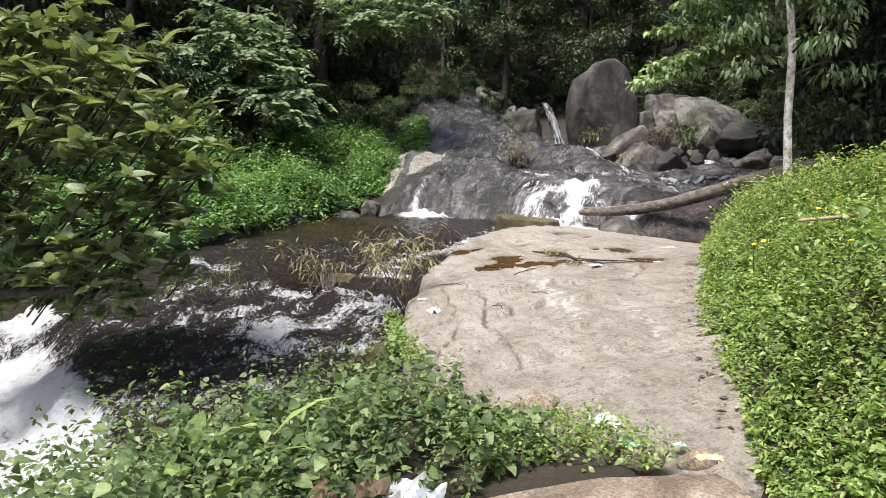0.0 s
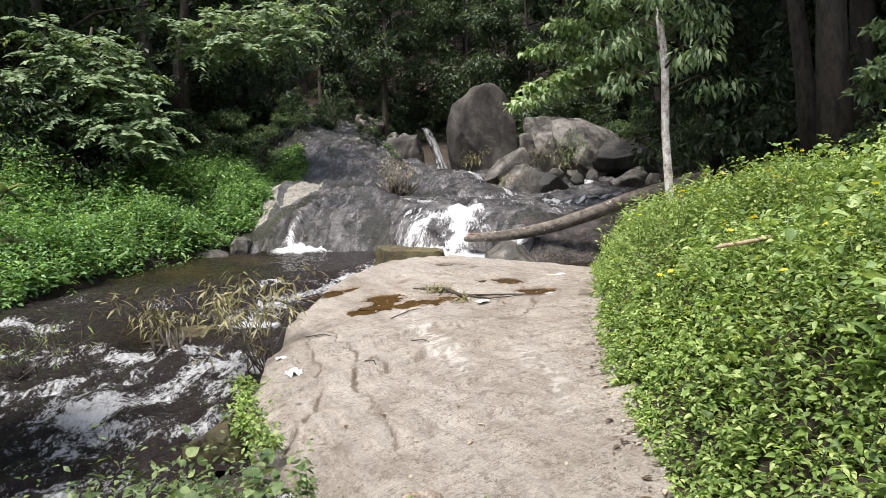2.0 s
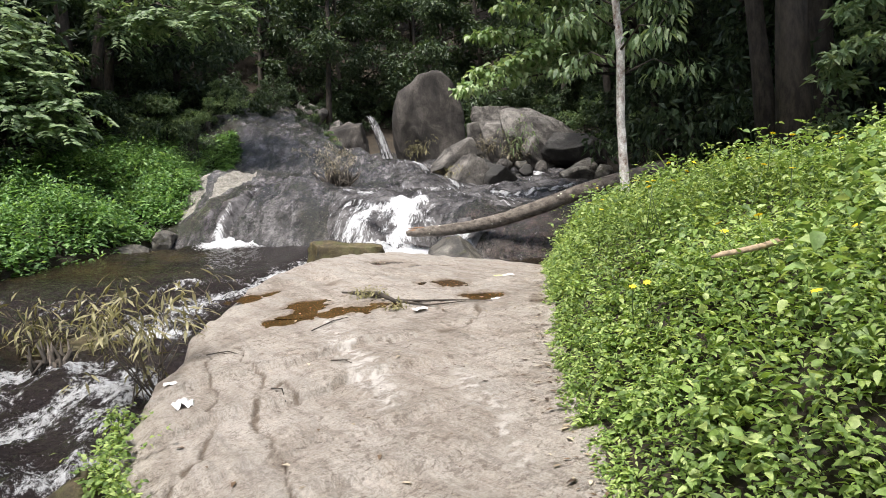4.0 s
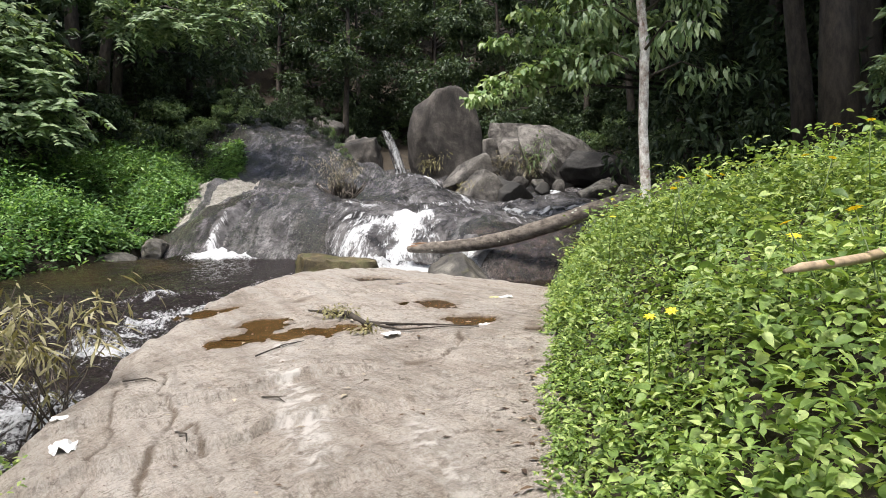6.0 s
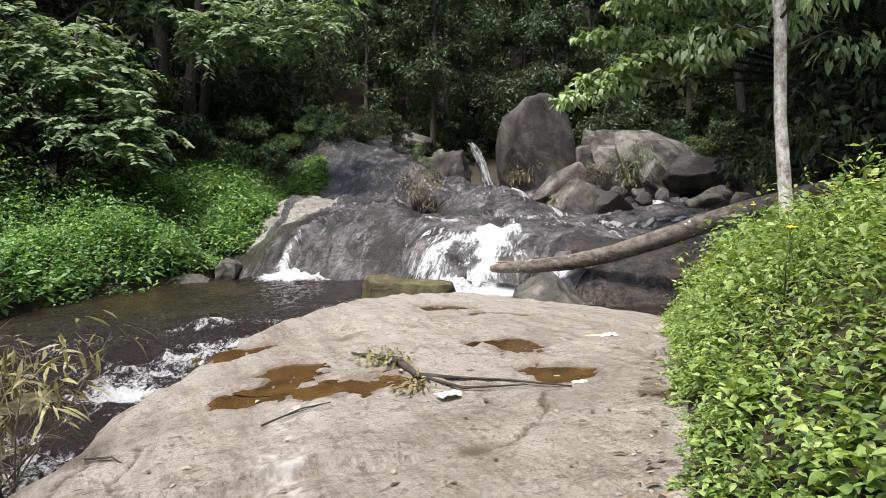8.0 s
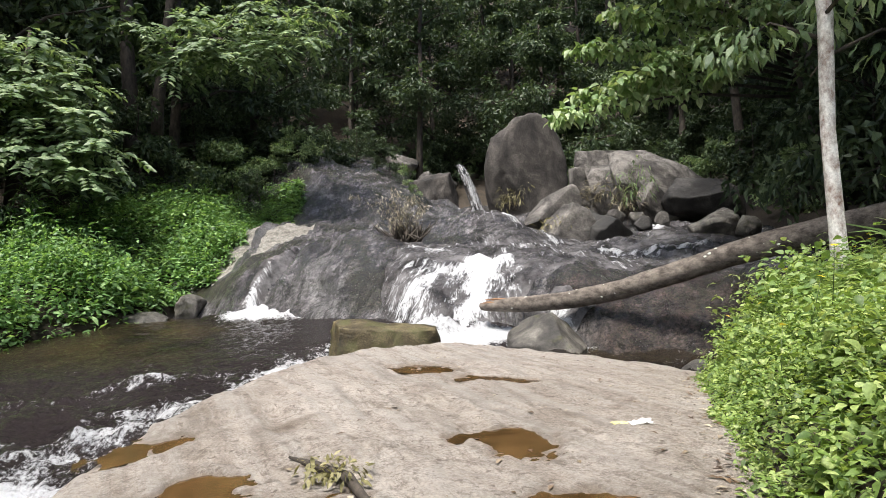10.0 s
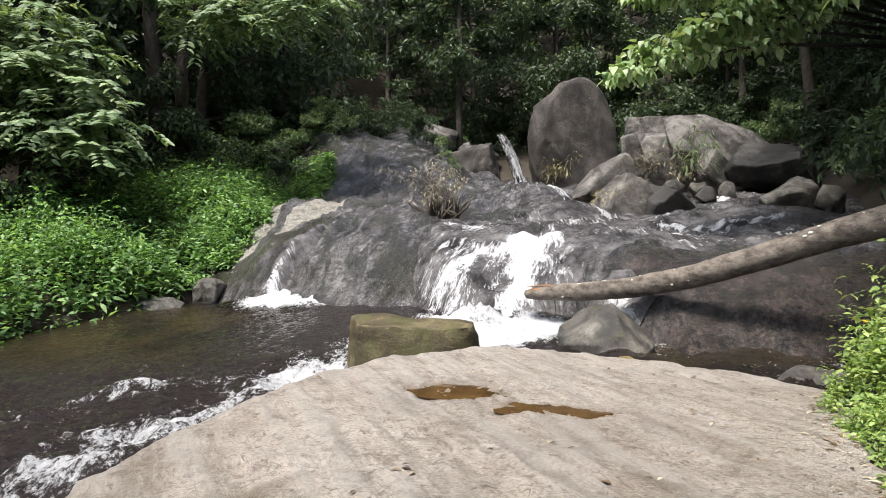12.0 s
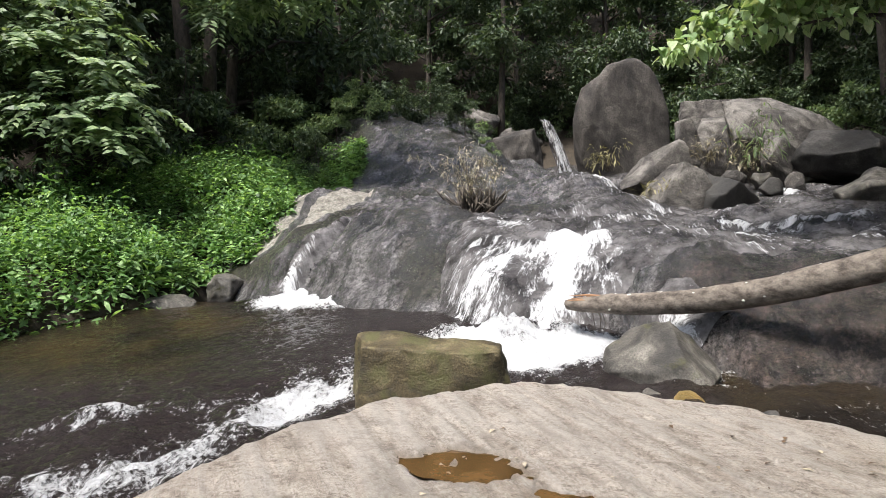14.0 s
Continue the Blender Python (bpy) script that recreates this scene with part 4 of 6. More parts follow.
bm.faces.new(rings[0][::-1])
bm.faces.new(rings[-1])
part("trunk", bm, M_LOG, log)
rr = random.Random(44)
for k in range(9):
    bm = bmesh.new()
    a, f0, f1 = rr.uniform(-0.2, 3.3), rr.uniform(0.0, 0.03), rr.uniform(0.06, 0.1)
    o = (OUT * math.cos(a) + TOP * abs(math.sin(a))) * rr.uniform(0.03, 0.1)
    p, q = log_at(f0) + o * 0.9, log_at(f1) + o * 1.15
    tube(bm, [p, p.lerp(q, 0.5) + TOP * rr.uniform(0, 0.02), q], [0.004, rr.uniform(0.012, 0.022), 0.012], 5, 0.4, k)
    part("splinter", bm, M_SPLIT, log, "orange splintered wood at the broken end")
M_LICHEN = plain_mat("pale crusty lichen", (0.62, 0.62, 0.54), 0.9, 0.3, 60)
for k in range(46):
    bm = bmesh.new()
    f, a = rr.uniform(0.06, 0.9), rr.uniform(-0.5, 2.6) if k % 3 else rr.uniform(2.0, 3.8)
    way = -OUT * math.cos(a) * (-1) + TOP * math.sin(a)
    bmesh.ops.create_icosphere(bm, subdivisions=1, radius=rr.uniform(0.01, 0.026))
    for v in bm.verts:
        v.co = v.co - way * v.co.dot(way) * 0.8 + log_at(f) + way * (0.124 + 0.062 * f) * 1.01 + AXIS * v.co.dot(AXIS) * rr.uniform(0, 0.6)
    part("lichen", bm, M_LICHEN, log, "pale crusty lichen spot")
for k in range(7):
    bm = bmesh.new()
    p = log_at(rr.uniform(0.02, 0.16)) - TOP * 0.1 + OUT * rr.uniform(-0.05, 0.05)
    q = p + Vector((rr.gauss(0, 0.03), rr.gauss(0, 0.03), -rr.uniform(0.12, 0.32)))
    tube(bm, [p, p.lerp(q, 0.5) + Vector((rr.gauss(0, 0.02), 0, 0)), q], [0.006, 0.005, 0.002], 4)
    part("rootlet", bm, M_BARK, log, "thin dark rootlet hanging from the log")


# ---- leaves ----
def unit(v):
    return v / np.maximum(np.linalg.norm(v, axis=-1, keepdims=True), 1e-9)


def leaf_mesh(name, base, way, up, length, width, mat, parent=None, label="", droop=0.15, fold=0.12, wide_at=0.42):
    """Many folded pointed leaves: foot, way, upper side, length and width for each."""
    n = len(base)
    way = unit(way)
    side = unit(np.cross(way, up))
    top = np.cross(side, way)
    L, Wd = np.asarray(length).reshape(-1, 1) * np.ones((n, 1)), np.asarray(width).reshape(-1, 1) * np.ones((n, 1))
    mid = base + way * L * wide_at
    V = np.stack([base, mid + side * Wd / 2 + top * Wd * fold, mid - side * Wd / 2 + top * Wd * fold, base + way * L * 0.78 - top * L * droop * 0.35 + side * Wd * 0.27,
                  base + way * L * 0.78 - top * L * droop * 0.35 - side * Wd * 0.27, base + way * L - top * L * droop], 1)
    i = (np.arange(n) * 6)[:, None]
    F = np.concatenate([i + [0, 1, 2, 2], i + [1, 3, 4, 2], i + [3, 5, 4, 4]], 1).reshape(-1, 4)
    faces = [tuple(f[:3]) if f[2] == f[3] else tuple(f) for f in F.tolist()]
    return mesh_of(name, V.reshape(-1, 3), faces, mat, parent, label, smoothed=False)


def far_leaf_mesh(name, base, way, up, length, width, mat, parent=None):
    """Leaves seen from afar: two folded halves each."""
    n = len(base)
    way = unit(way)
    side = unit(np.cross(way, up))
    top = np.cross(side, way)
    L, Wd = np.asarray(length).reshape(-1, 1), np.asarray(width).reshape(-1, 1)
    mid = base + way * L * 0.45 + top * Wd * 0.15
    V = np.stack([base, mid + side * Wd / 2, base + way * L - top * L * 0.15, mid - side * Wd / 2], 1)
    i = (np.arange(n) * 4)[:, None]
    F = np.concatenate([i + [0, 1, 2], i + [0, 2, 3]], 1).reshape(-1, 3)
    return mesh_of(name, V.reshape(-1, 3), F, mat, parent, "", smoothed=False)


def ovate_leaf_mesh(name, base, way, up, length, width, mat, parent=None):
    """Ovate leaves with a sunken midrib and a drooping tip."""
    n = len(base)
    way = unit(way)
    side = unit(np.cross(way, up))
    top = np.cross(side, way)
    L, Wd = np.asarray(length).reshape(-1, 1), np.asarray(width).reshape(-1, 1)
    m1, m2 = base + way * L * 0.3, base + way * L * 0.66 - top * L * 0.05
    V = np.stack([base, m1 + side * Wd / 2 + top * Wd * 0.14, m1, m1 - side * Wd / 2 + top * Wd * 0.14,
                  m2 + side * Wd * 0.36 + top * Wd * 0.1, m2, m2 - side * Wd * 0.36 + top * Wd * 0.1, base + way * L - top * L * 0.2], 1)
    cells = [(0, 1, 2), (0, 2, 3), (1, 4, 5, 2), (2, 5, 6, 3), (4, 7, 5), (5, 7, 6)]
    faces = [tuple(o + c for c in cell) for o in range(0, 8 * n, 8) for cell in cells]
    return mesh_of(name, V.reshape(-1, 3), faces, mat, parent, "", smoothed=True)


def broad_leaf_mesh(name, base, way, up, length, width, mat, parent=None):
    """Rounded heart-shaped leaves with a sunken midrib."""
    n = len(base)
    way = unit(way)
    side = unit(np.cross(way, up))
    top = np.cross(side, way)
    L, Wd = np.asarray(length).reshape(-1, 1), np.asarray(width).reshape(-1, 1)
    rows = [base]
    for f, w, sag in ((0.06, 0.6, 0.0), (0.28, 1.0, 0.0), (0.55, 0.82, 0.04), (0.8, 0.42, 0.1)):
        mid = base + way * L * f - top * L * sag
        rows += [mid + side * Wd * w / 2 + top * Wd * w * 0.16, mid, mid - side * Wd * w / 2 + top * Wd * w * 0.16]
    rows.append(base + way * L - top * L * 0.2)
    V = np.stack(rows, 1)
    cells = [(0, 1, 2), (0, 2, 3)]
    for r in range(3):
        a = 1 + 3 * r
        cells += [(a, a + 3, a + 4, a + 1), (a + 1, a + 4, a + 5, a + 2)]
    cells += [(10, 13, 11), (11, 13, 12)]
    faces = [tuple(o + c for c in cell) for o in range(0, 14 * n, 14) for cell in cells]
    return mesh_of(name, V.reshape(-1, 3), faces, mat, parent, "", smoothed=True)


def herb_field(name, px, py, pz, height, leaf, mat, label, rng, levels=6, lean=0.25, aspect=0.55, near=False):
    """Low leafy herbs: opposite pairs of leaves up leaning stems."""
    n = len(px)
    foot = np.stack([px, py, pz], 1)
    tilt = np.stack([rng.normal(0, lean, n), rng.normal(0, lean, n), np.ones(n)], 1)
    B, D, U, S = [], [], [], []
    a0 = rng.random(n) * 6.28
    for k in range(levels):
        h = height * (0.25 + 0.75 * (k + 0.5 * rng.random(n)) / levels)
        at = foot + tilt * h[:, None]
        for s in (0, math.pi):
            a = a0 + k * 1.57 + s + rng.normal(0, 0.35, n)
            e = rng.normal(-0.05, 0.42, n)
            B.append(at)
            D.append(np.stack([np.cos(a) * np.cos(e), np.sin(a) * np.cos(e), np.sin(e)], 1))
            S.append(leaf * rng.uniform(0.6, 1.25, n) * (1.15 - 0.5 * k / levels))
            U.append(np.stack([rng.normal(0, 0.42, n), rng.normal(0, 0.42, n), np.ones(n)], 1))
    B, D, U, S = np.concatenate(B), np.concatenate(D), np.concatenate(U), np.concatenate(S)
    build = broad_leaf_mesh if aspect > 0.6 else ovate_leaf_mesh if near else leaf_mesh
    ob = build(name, B + D * (0.15 * S[:, None]), D, U, S, S * aspect, mat)
    return tagged(ob, label, "plants", kind="stuff")


# right bank
def right_bank(n, leaf, hmin, hmax, levels, mat, label, aspect, clump, y0, y1, near=False, dmax=3.6, gap=-0.05, dmin=0.0):
    y = RNG.uniform(y0, y1, n)
    d = dmin + RNG.uniform(0, 1, n) ** 1.3 * (dmax - dmin)
    x = lerp_line(y, RIGHT) + 0.02 + d + 0.1 * fbm(y * 1.7, y * 0.3, 3, 1)
    ok = fbm(x * 1.1, y * 1.1, 3, clump) > (gap if clump else -9)
    x, y, d = x[ok], y[ok], d[ok]
    mound = np.clip(0.75 + 1.25 * fbm(x * 1.1, y * 1.1, 3, 2) + 0.45 * fbm(x * 3.1, y * 3.1, 2, 6), 0.25, 1.4)
    hh = RNG.uniform(hmin, hmax, len(x)) * mound * smooth(-0.1, 0.4, d) + 0.05
    herb_field("bank_herbs", x, y, ground_z(x, y) - 0.03, hh, leaf, mat, label, RNG, levels, 0.28, aspect, near)


right_bank(7600, 0.047, 0.18, 0.44, 6, M_HERB, "dense bright green herbs covering the bank beside the slab", 0.46, 0, 0.8, 8.5, True)
right_bank(4600, 0.055, 0.2, 0.44, 6, M_HERB, "dense bright green herbs covering the bank farther along", 0.45, 0, 8.5, 15.0)
right_bank(2400, 0.062, 0.26, 0.52, 5, M_HERB, "broader-leaved herbs rising out of the bank cover", 0.64, 3, 0.8, 8.5, dmin=0.25)
right_bank(2200, 0.07, 0.28, 0.52, 4, M_HERB, "broader-leaved herbs farther along the bank", 0.66, 3, 8.5, 15.0, dmin=0.25)
right_bank(1700, 0.1, 0.34, 0.62, 4, M_HERB2, "tall heart-leaved herbs on the higher part of the bank", 0.74, 5, 0.8, 15.0, gap=0.02, dmin=0.8)
right_bank(1500, 0.06, 0.2, 0.44, 5, M_HERB, "bright green herbs at the near end of the bank", 0.5, 0, 0.6, 4.6, True, 2.2)
# left bank
def left_bank(n, leaf, hmin, hmax, levels, mat, label, aspect, clump):
    y = RNG.uniform(11.0, 30.0, n)
    d = RNG.uniform(0, 1, n) ** 1.1 * 5.5
    x = lerp_line(y, LEFT) + 0.5 - 1.7 * smooth(24.3, 26.0, y) - d
    ok = fbm(x * 0.7, y * 0.7, 3, clump) > (0.0 if clump else -9)
    x, y, d = x[ok], y[ok], d[ok]
    mound = np.clip(0.7 + 2.0 * fbm(x * 0.6, y * 0.6, 3, 2), 0.12, 2.0)
    hh = RNG.uniform(hmin, hmax, len(x)) * mound * smooth(-0.3, 1.0, d) * (1 - 0.5 * smooth(24, 27, y)) + 0.15
    herb_field("bank_herbs", x, y, np.where(y > 23, np.maximum(ground_z(x, y), ledge_top(x, y)), ground_z(x, y)) - 0.05, hh, leaf, mat, label, RNG, levels, 0.3, aspect)


left_bank(6500, 0.15, 0.35, 1.2, 7, M_FAR, "lush green undergrowth along the far bank", 0.5, 0)
left_bank(2600, 0.24, 0.5, 1.5, 5, M_FAR, "taller long-leaved undergrowth on the far bank", 0.33, 4)


# foreground clump
def fore_clump(n, leaf, hmin, hmax, levels, mat, label, aspect):
    y, x = RNG.uniform(2.6, 5.7, n), RNG.uniform(-2.8, 0.75, n)
    ok = x < lerp_line(y, [(2.6, -0.9), (3.2, -0.35), (3.8, 0.1), (4.3, 0.65), (5.0, 0.5), (5.7, 0.1)])
    x, y = x[ok], y[ok]
    hh = RNG.uniform(hmin, hmax, len(x)) * (0.35 + 0.85 * smooth(0.5, -0.5, x)) * (0.75 + 0.6 * fbm(x * 1.5, y * 1.5, 3, 6))
    herb_field("foreground_herbs", x, y, ground_z(x, y) - 0.03, hh + 0.06, leaf, mat, label, RNG, levels, 0.22, aspect)


fore_clump(1000, 0.055, 0.3, 0.78, 7, M_FORE, "small-leaved green herbs at the start of the walk", 0.5)
fore_clump(330, 0.085, 0.3, 0.8, 6, M_FORE, "broad heart-leaved herbs at the start of the walk", 0.85)
n = 260
y = RNG.uniform(4.05, 5.0, n)
x = RNG.uniform(0.05, 1.35, n) - 0.35 * (y - 4.2)
herb_field("step_herbs", x, y, np.full(n, -0.1), RNG.uniform(0.1, 0.26, n), 0.05, M_HERB, "low green herbs between the step and the slab", RNG, 4, 0.3, 0.5)
n = 90
y = RNG.uniform(6.6, 8.4, n)
x = lerp_line(y, [(6.6, -0.25), (7.3, -0.55), (8.4, -0.62)]) + RNG.normal(0, 0.07, n)
herb_field("edge_herbs", x, y, np.full(n, -0.08) + 0.08 * (y - 7), RNG.uniform(0.08, 0.3, n), 0.06, M_HERB, "small bright herbs rooted in the slab edge", RNG, 5, 0.4, 0.55)


# ---- trees ----
def tree(label, height, clear, spread, leaf, count, mat, seed, bark=None, trunk=0.22, limbs=9, tufts=5, category="tree"):
    rr, rg = random.Random(seed), np.random.default_rng(seed)
    ob = tagged(new("tree"), label, category)
    bm = bmesh.new()
    lean = Vector((rr.uniform(-0.08, 0.08), rr.uniform(-0.08, 0.08), 1))
    line = [lean * (height * k / 7) + Vector((rr.uniform(-0.1, 0.1), rr.uniform(-0.1, 0.1), 0)) * (k > 0) for k in range(8)]
    tube(bm, line, [trunk * (1.25 if k == 0 else 1) * (1 - 0.75 * k / 7) for k in range(8)], 9, 0.15, seed)
    heads = []
    for i in range(limbs):
        f = clear + (1 - clear) * (i + rr.random()) / limbs
        root = lean * height * f
        a, reach = rr.uniform(0, 6.28), spread * (1.1 - 0.55 * f) * rr.uniform(0.6, 1.1)
        tip = root + Vector((math.cos(a) * reach, math.sin(a) * reach, reach * rr.uniform(-0.05, 0.45)))
        knee = root.lerp(tip, 0.5) + Vector((0, 0, 0.12 * reach))
        r0 = trunk * (1 - 0.75 * f) * 0.5
        tube(bm, [root, knee, tip], [r0, r0 * 0.6, r0 * 0.2], 5)
        for _ in range(tufts):
            q = root.lerp(tip, rr.uniform(0.35, 1.08))
            heads.append((q + Vector((rr.gauss(0, 0.22), rr.gauss(0, 0.22), rr.gauss(0, 0.16))) * reach * 0.9, reach * rr.uniform(0.16, 0.32)))
    part("trunk", bm, bark or M_BARK, ob)
    C = np.array([h[0] for h in heads])
    R = np.array([h[1] for h in heads])
    k = rg.integers(0, len(C), count)
    off = unit(rg.normal(0, 1, (count, 3))) * (rg.random((count, 1)) ** 0.5)
    B = C[k] + off * R[k][:, None] * [1, 1, 0.55]
    D = off * [1, 1, 0.3] + rg.normal(0, 0.45, (count, 3)) + [0, 0, -0.25]
    U = off * 0.9 + rg.normal(0, 0.45, (count, 3)) + [0, 0, 0.8]
    S = leaf * rg.uniform(0.6, 1.3, count)
    far_leaf_mesh("crown", B, D, U, S, S * 0.5, mat, ob)
    return ob


def gz(px, py):
    return float(ground_z(np.array([px]), np.array([py]))[0])


KINDS = [tree("tall dark forest tree with dense foliage", 15, 0.14, 4.2, 0.33, 7600, M_FOREST, 71, limbs=16, tufts=6),
         tree("tall slender forest tree with dense foliage", 18, 0.3, 3.6, 0.33, 7600, M_FOREST, 72, limbs=18, tufts=6),
         tree("broad forest tree with low branches", 11, 0.1, 4.6, 0.31, 7600, M_FOREST, 73, limbs=14, tufts=7)]
SHRUBS = [tree("dark leafy understorey shrub", 3.2, 0.05, 2.0, 0.2, 3000, M_FOREST, 81, trunk=0.05, limbs=12, tufts=5, category="shrub"),
          tree("green leafy understorey shrub", 2.4, 0.05, 1.7, 0.18, 2600, M_PINNATE, 82, trunk=0.04, limbs=12, tufts=5, category="shrub")]
rr = random.Random(5)
SPOTS = []
for _ in range(1600):
    px, py = rr.uniform(-26, 34), rr.uniform(9, 74)
    dl, dr = float(lerp_line(py, LEFT)) - px, px - float(lerp_line(py, RIGHT))
    far = py > 46.5
    if not far and not (dl > (8.5 if py < 31 else 4.0 if py < 34 else 2.0) or dr > (11.0 if py < 20 else 8.5 if py < 27 else 3.0)):
        continue
    if dl > 26 or dr > 20 or (dr > 0 and py < 16 and dr < 6) or any(math.hypot(px - a, py - b) < 3.0 + 0.02 * py for a, b in SPOTS):
        continue
    SPOTS.append((px, py))
used = set()
for k, (px, py) in enumerate(SPOTS[:118]):
    j = k % 3
    m = pose(px, py, gz(px, py) - 0.2, 0, 0, rr.uniform(0, 360))
    if j in used:
        ob = copy_thing(KINDS[j], m)
    else:
        ob = KINDS[j]
        ob.matrix_basis = m
        used.add(j)
    ob["group"] = "forest trees"
for k, (px, py) in enumerate(((11.2, 14.8), (12.6, 11.4), (14.2, 15.2), (13.2, 18.2), (16.0, 18.6), (15.2, 12.6), (11.0, 11.0))):
    ob = copy_thing(KINDS[1], pose(px, py, gz(px, py) - 0.2, 0, 0, 77 * k))
    ob["label"] = "tall dark-trunked tree shading the forest edge"
used = set()
made = 0
for _ in range(1500):
    px, py = rr.uniform(-14, 26), rr.uniform(10, 54)
    dl, dr = float(lerp_line(py, LEFT)) - px, px - float(lerp_line(py, RIGHT))
    ridge = py > 36 and (px < 3.5 or px > 11.5) or py > 49
    if not ((4.4 if py < 24 else 5.2 if py < 30 else 3.0 if py < 33 else 0.3) < dl < 10 or (6.0 if py < 17 else 2.2 if py < 24 else 0.5) < dr < 9 or ridge) or made > 200:
        continue
    made += 1
    j = 0 if rr.random() < 0.7 else 1
    m = pose(px, py, gz(px, py) - 0.1, 0, 0, rr.uniform(0, 360))
    if j in used:
        ob = copy_thing(SHRUBS[j], m)
    else:
        ob = SHRUBS[j]
        ob.matrix_basis = m
        used.add(j)
    ob["group"] = "understorey shrubs"

# tall trees whose crowns roof the forest edge
roof = tree("tall forest tree with a high spreading crown", 19, 0.58, 8.0, 0.55, 7000, M_FOREST, 75, trunk=0.3, limbs=20, tufts=8)
for k, (px, py) in enumerate(((-6.5, 31.0), (12.2, 14.4), (10.2, 13.0), (16.0, 20.0), (13.6, 12.0), (15.5, 16.5), (15.5, 25.5), (11.5, 9.8), (18.5, 21.0))):
    m = pose(px, py, gz(px, py) - 0.2, 0, 0, 67 * k)
    if k:
        ob = copy_thing(roof, m)
    else:
        ob = roof
        ob.matrix_basis = m
    ob["group"] = "high-crowned trees"

# white-barked tree on the right bank
wt = tagged(new("tree"), "slim white-barked tree standing in the bank herbs", "tree")
bm = bmesh.new()
tube(bm, [(6.62, 13.0, 1.0), (6.62, 13.0, 1.9), (6.6, 13.02, 3.0), (6.66, 13.0, 4.2), (6.6, 13.05, 5.6), (6.7, 13.1, 8)], [0.1, 0.078, 0.07, 0.066, 0.058, 0.045], 14, 0.3, 2)
part("trunk", bm, M_WHITEBARK, wt)

rg = np.random.default_rng(31)


def leaves_at(name, heads, radius, count, leaf, aspect, mat, parent, droop=0.25, flat=0.6, out=1.0, label=""):
    """Leaves strewn round the tips of twigs."""
    C, R = np.array(heads, float), np.asarray(radius, float) * np.ones(len(heads))
    k = rg.integers(0, len(C), count)
    off = unit(rg.normal(0, 1, (count, 3))) * (rg.random((count, 1)) ** 0.5)
    B = C[k] + off * R[k][:, None] * [1, 1, flat]
    D = off * [out, out, 0.3] + rg.normal(0, 0.4, (count, 3)) + [0, 0, -droop]
    U = np.stack([rg.normal(0, 0.35, count), rg.normal(0, 0.35, count), np.ones(count)], 1)
    S = leaf * rg.uniform(0.6, 1.25, count)
    if aspect > 0.55:
        return broad_leaf_mesh(name, B, D, U, S, S * aspect, mat, parent)
    return leaf_mesh(name, B, D, U, S, S * aspect, mat, parent, label)


bm = bmesh.new()
heads = []
for k in range(22):
    z0, a = 3.75 + 0.2 * k, 2.4 * k
    r = 0.9 + 0.5 * rg.random()
    tip = (6.64 + r * math.cos(a), 13.05 + r * math.sin(a), z0 + 0.1)
    tube(bm, [(6.63, 13.03, z0), (6.64 + 0.5 * r * math.cos(a), 13.05 + 0.5 * r * math.sin(a), z0 + 0.3), tip], [0.025, 0.015, 0.006], 5)
    heads += [tip, (6.64 + 0.6 * r * math.cos(a), 13.05 + 0.6 * r * math.sin(a), z0 + 0.15)]
part("limb", bm, M_BARK, wt)
leaves_at("crown", heads, 0.4, 2300, 0.2, 0.33, M_PINNATE, wt, droop=0.9)

# broad pale-leaved tree reaching over the boulders
pt = tagged(new("tree"), "tree with broad pale green leaves arching over the boulders", "tree")
bm = bmesh.new()
tube(bm, [(13.4, 21.9, 2.0), (13.0, 21.8, 4.5), (12.2, 21.6, 6.6), (11.6, 21.4, 9.5)], [0.2, 0.17, 0.14, 0.07], 10, 0.1, 3)
heads, rads = [], []
for k, tip in enumerate(((5.9, 20.3, 4.95), (6.6, 20.7, 5.5), (7.4, 20.3, 5.7), (6.7, 20.9, 6.6), (8.3, 20.5, 6.2), (7.6, 20.9, 7.4), (9.4, 20.6, 6.6), (8.9, 20.9, 7.8), (9.9, 21.0, 5.9), (10.6, 20.2, 7.2), (7.0, 20.0, 8.4), (9.2, 20.0, 9.0))):
    root, tip = Vector((12.2, 21.6, 5.6 + 0.15 * k)), Vector(tip)
    knee = root.lerp(tip, 0.5) + Vector((0, 0, 0.3))
    tube(bm, [root, knee, tip], [0.05, 0.03, 0.01], 5)
    for f in (0.5, 0.62, 0.72, 0.8, 0.87, 0.94, 1.0):
        q = root.lerp(tip, f) + Vector((0, 0, 1.2 * f * (1 - f)))
        heads.append(q)
        rads.append(0.34 + 0.4 * (1 - f))
part("trunk", bm, M_BARK, pt)
leaves_at("crown", heads, rads, 4200, 0.21, 0.66, M_PALELEAF, pt, droop=0.45, flat=0.5, out=0.6)


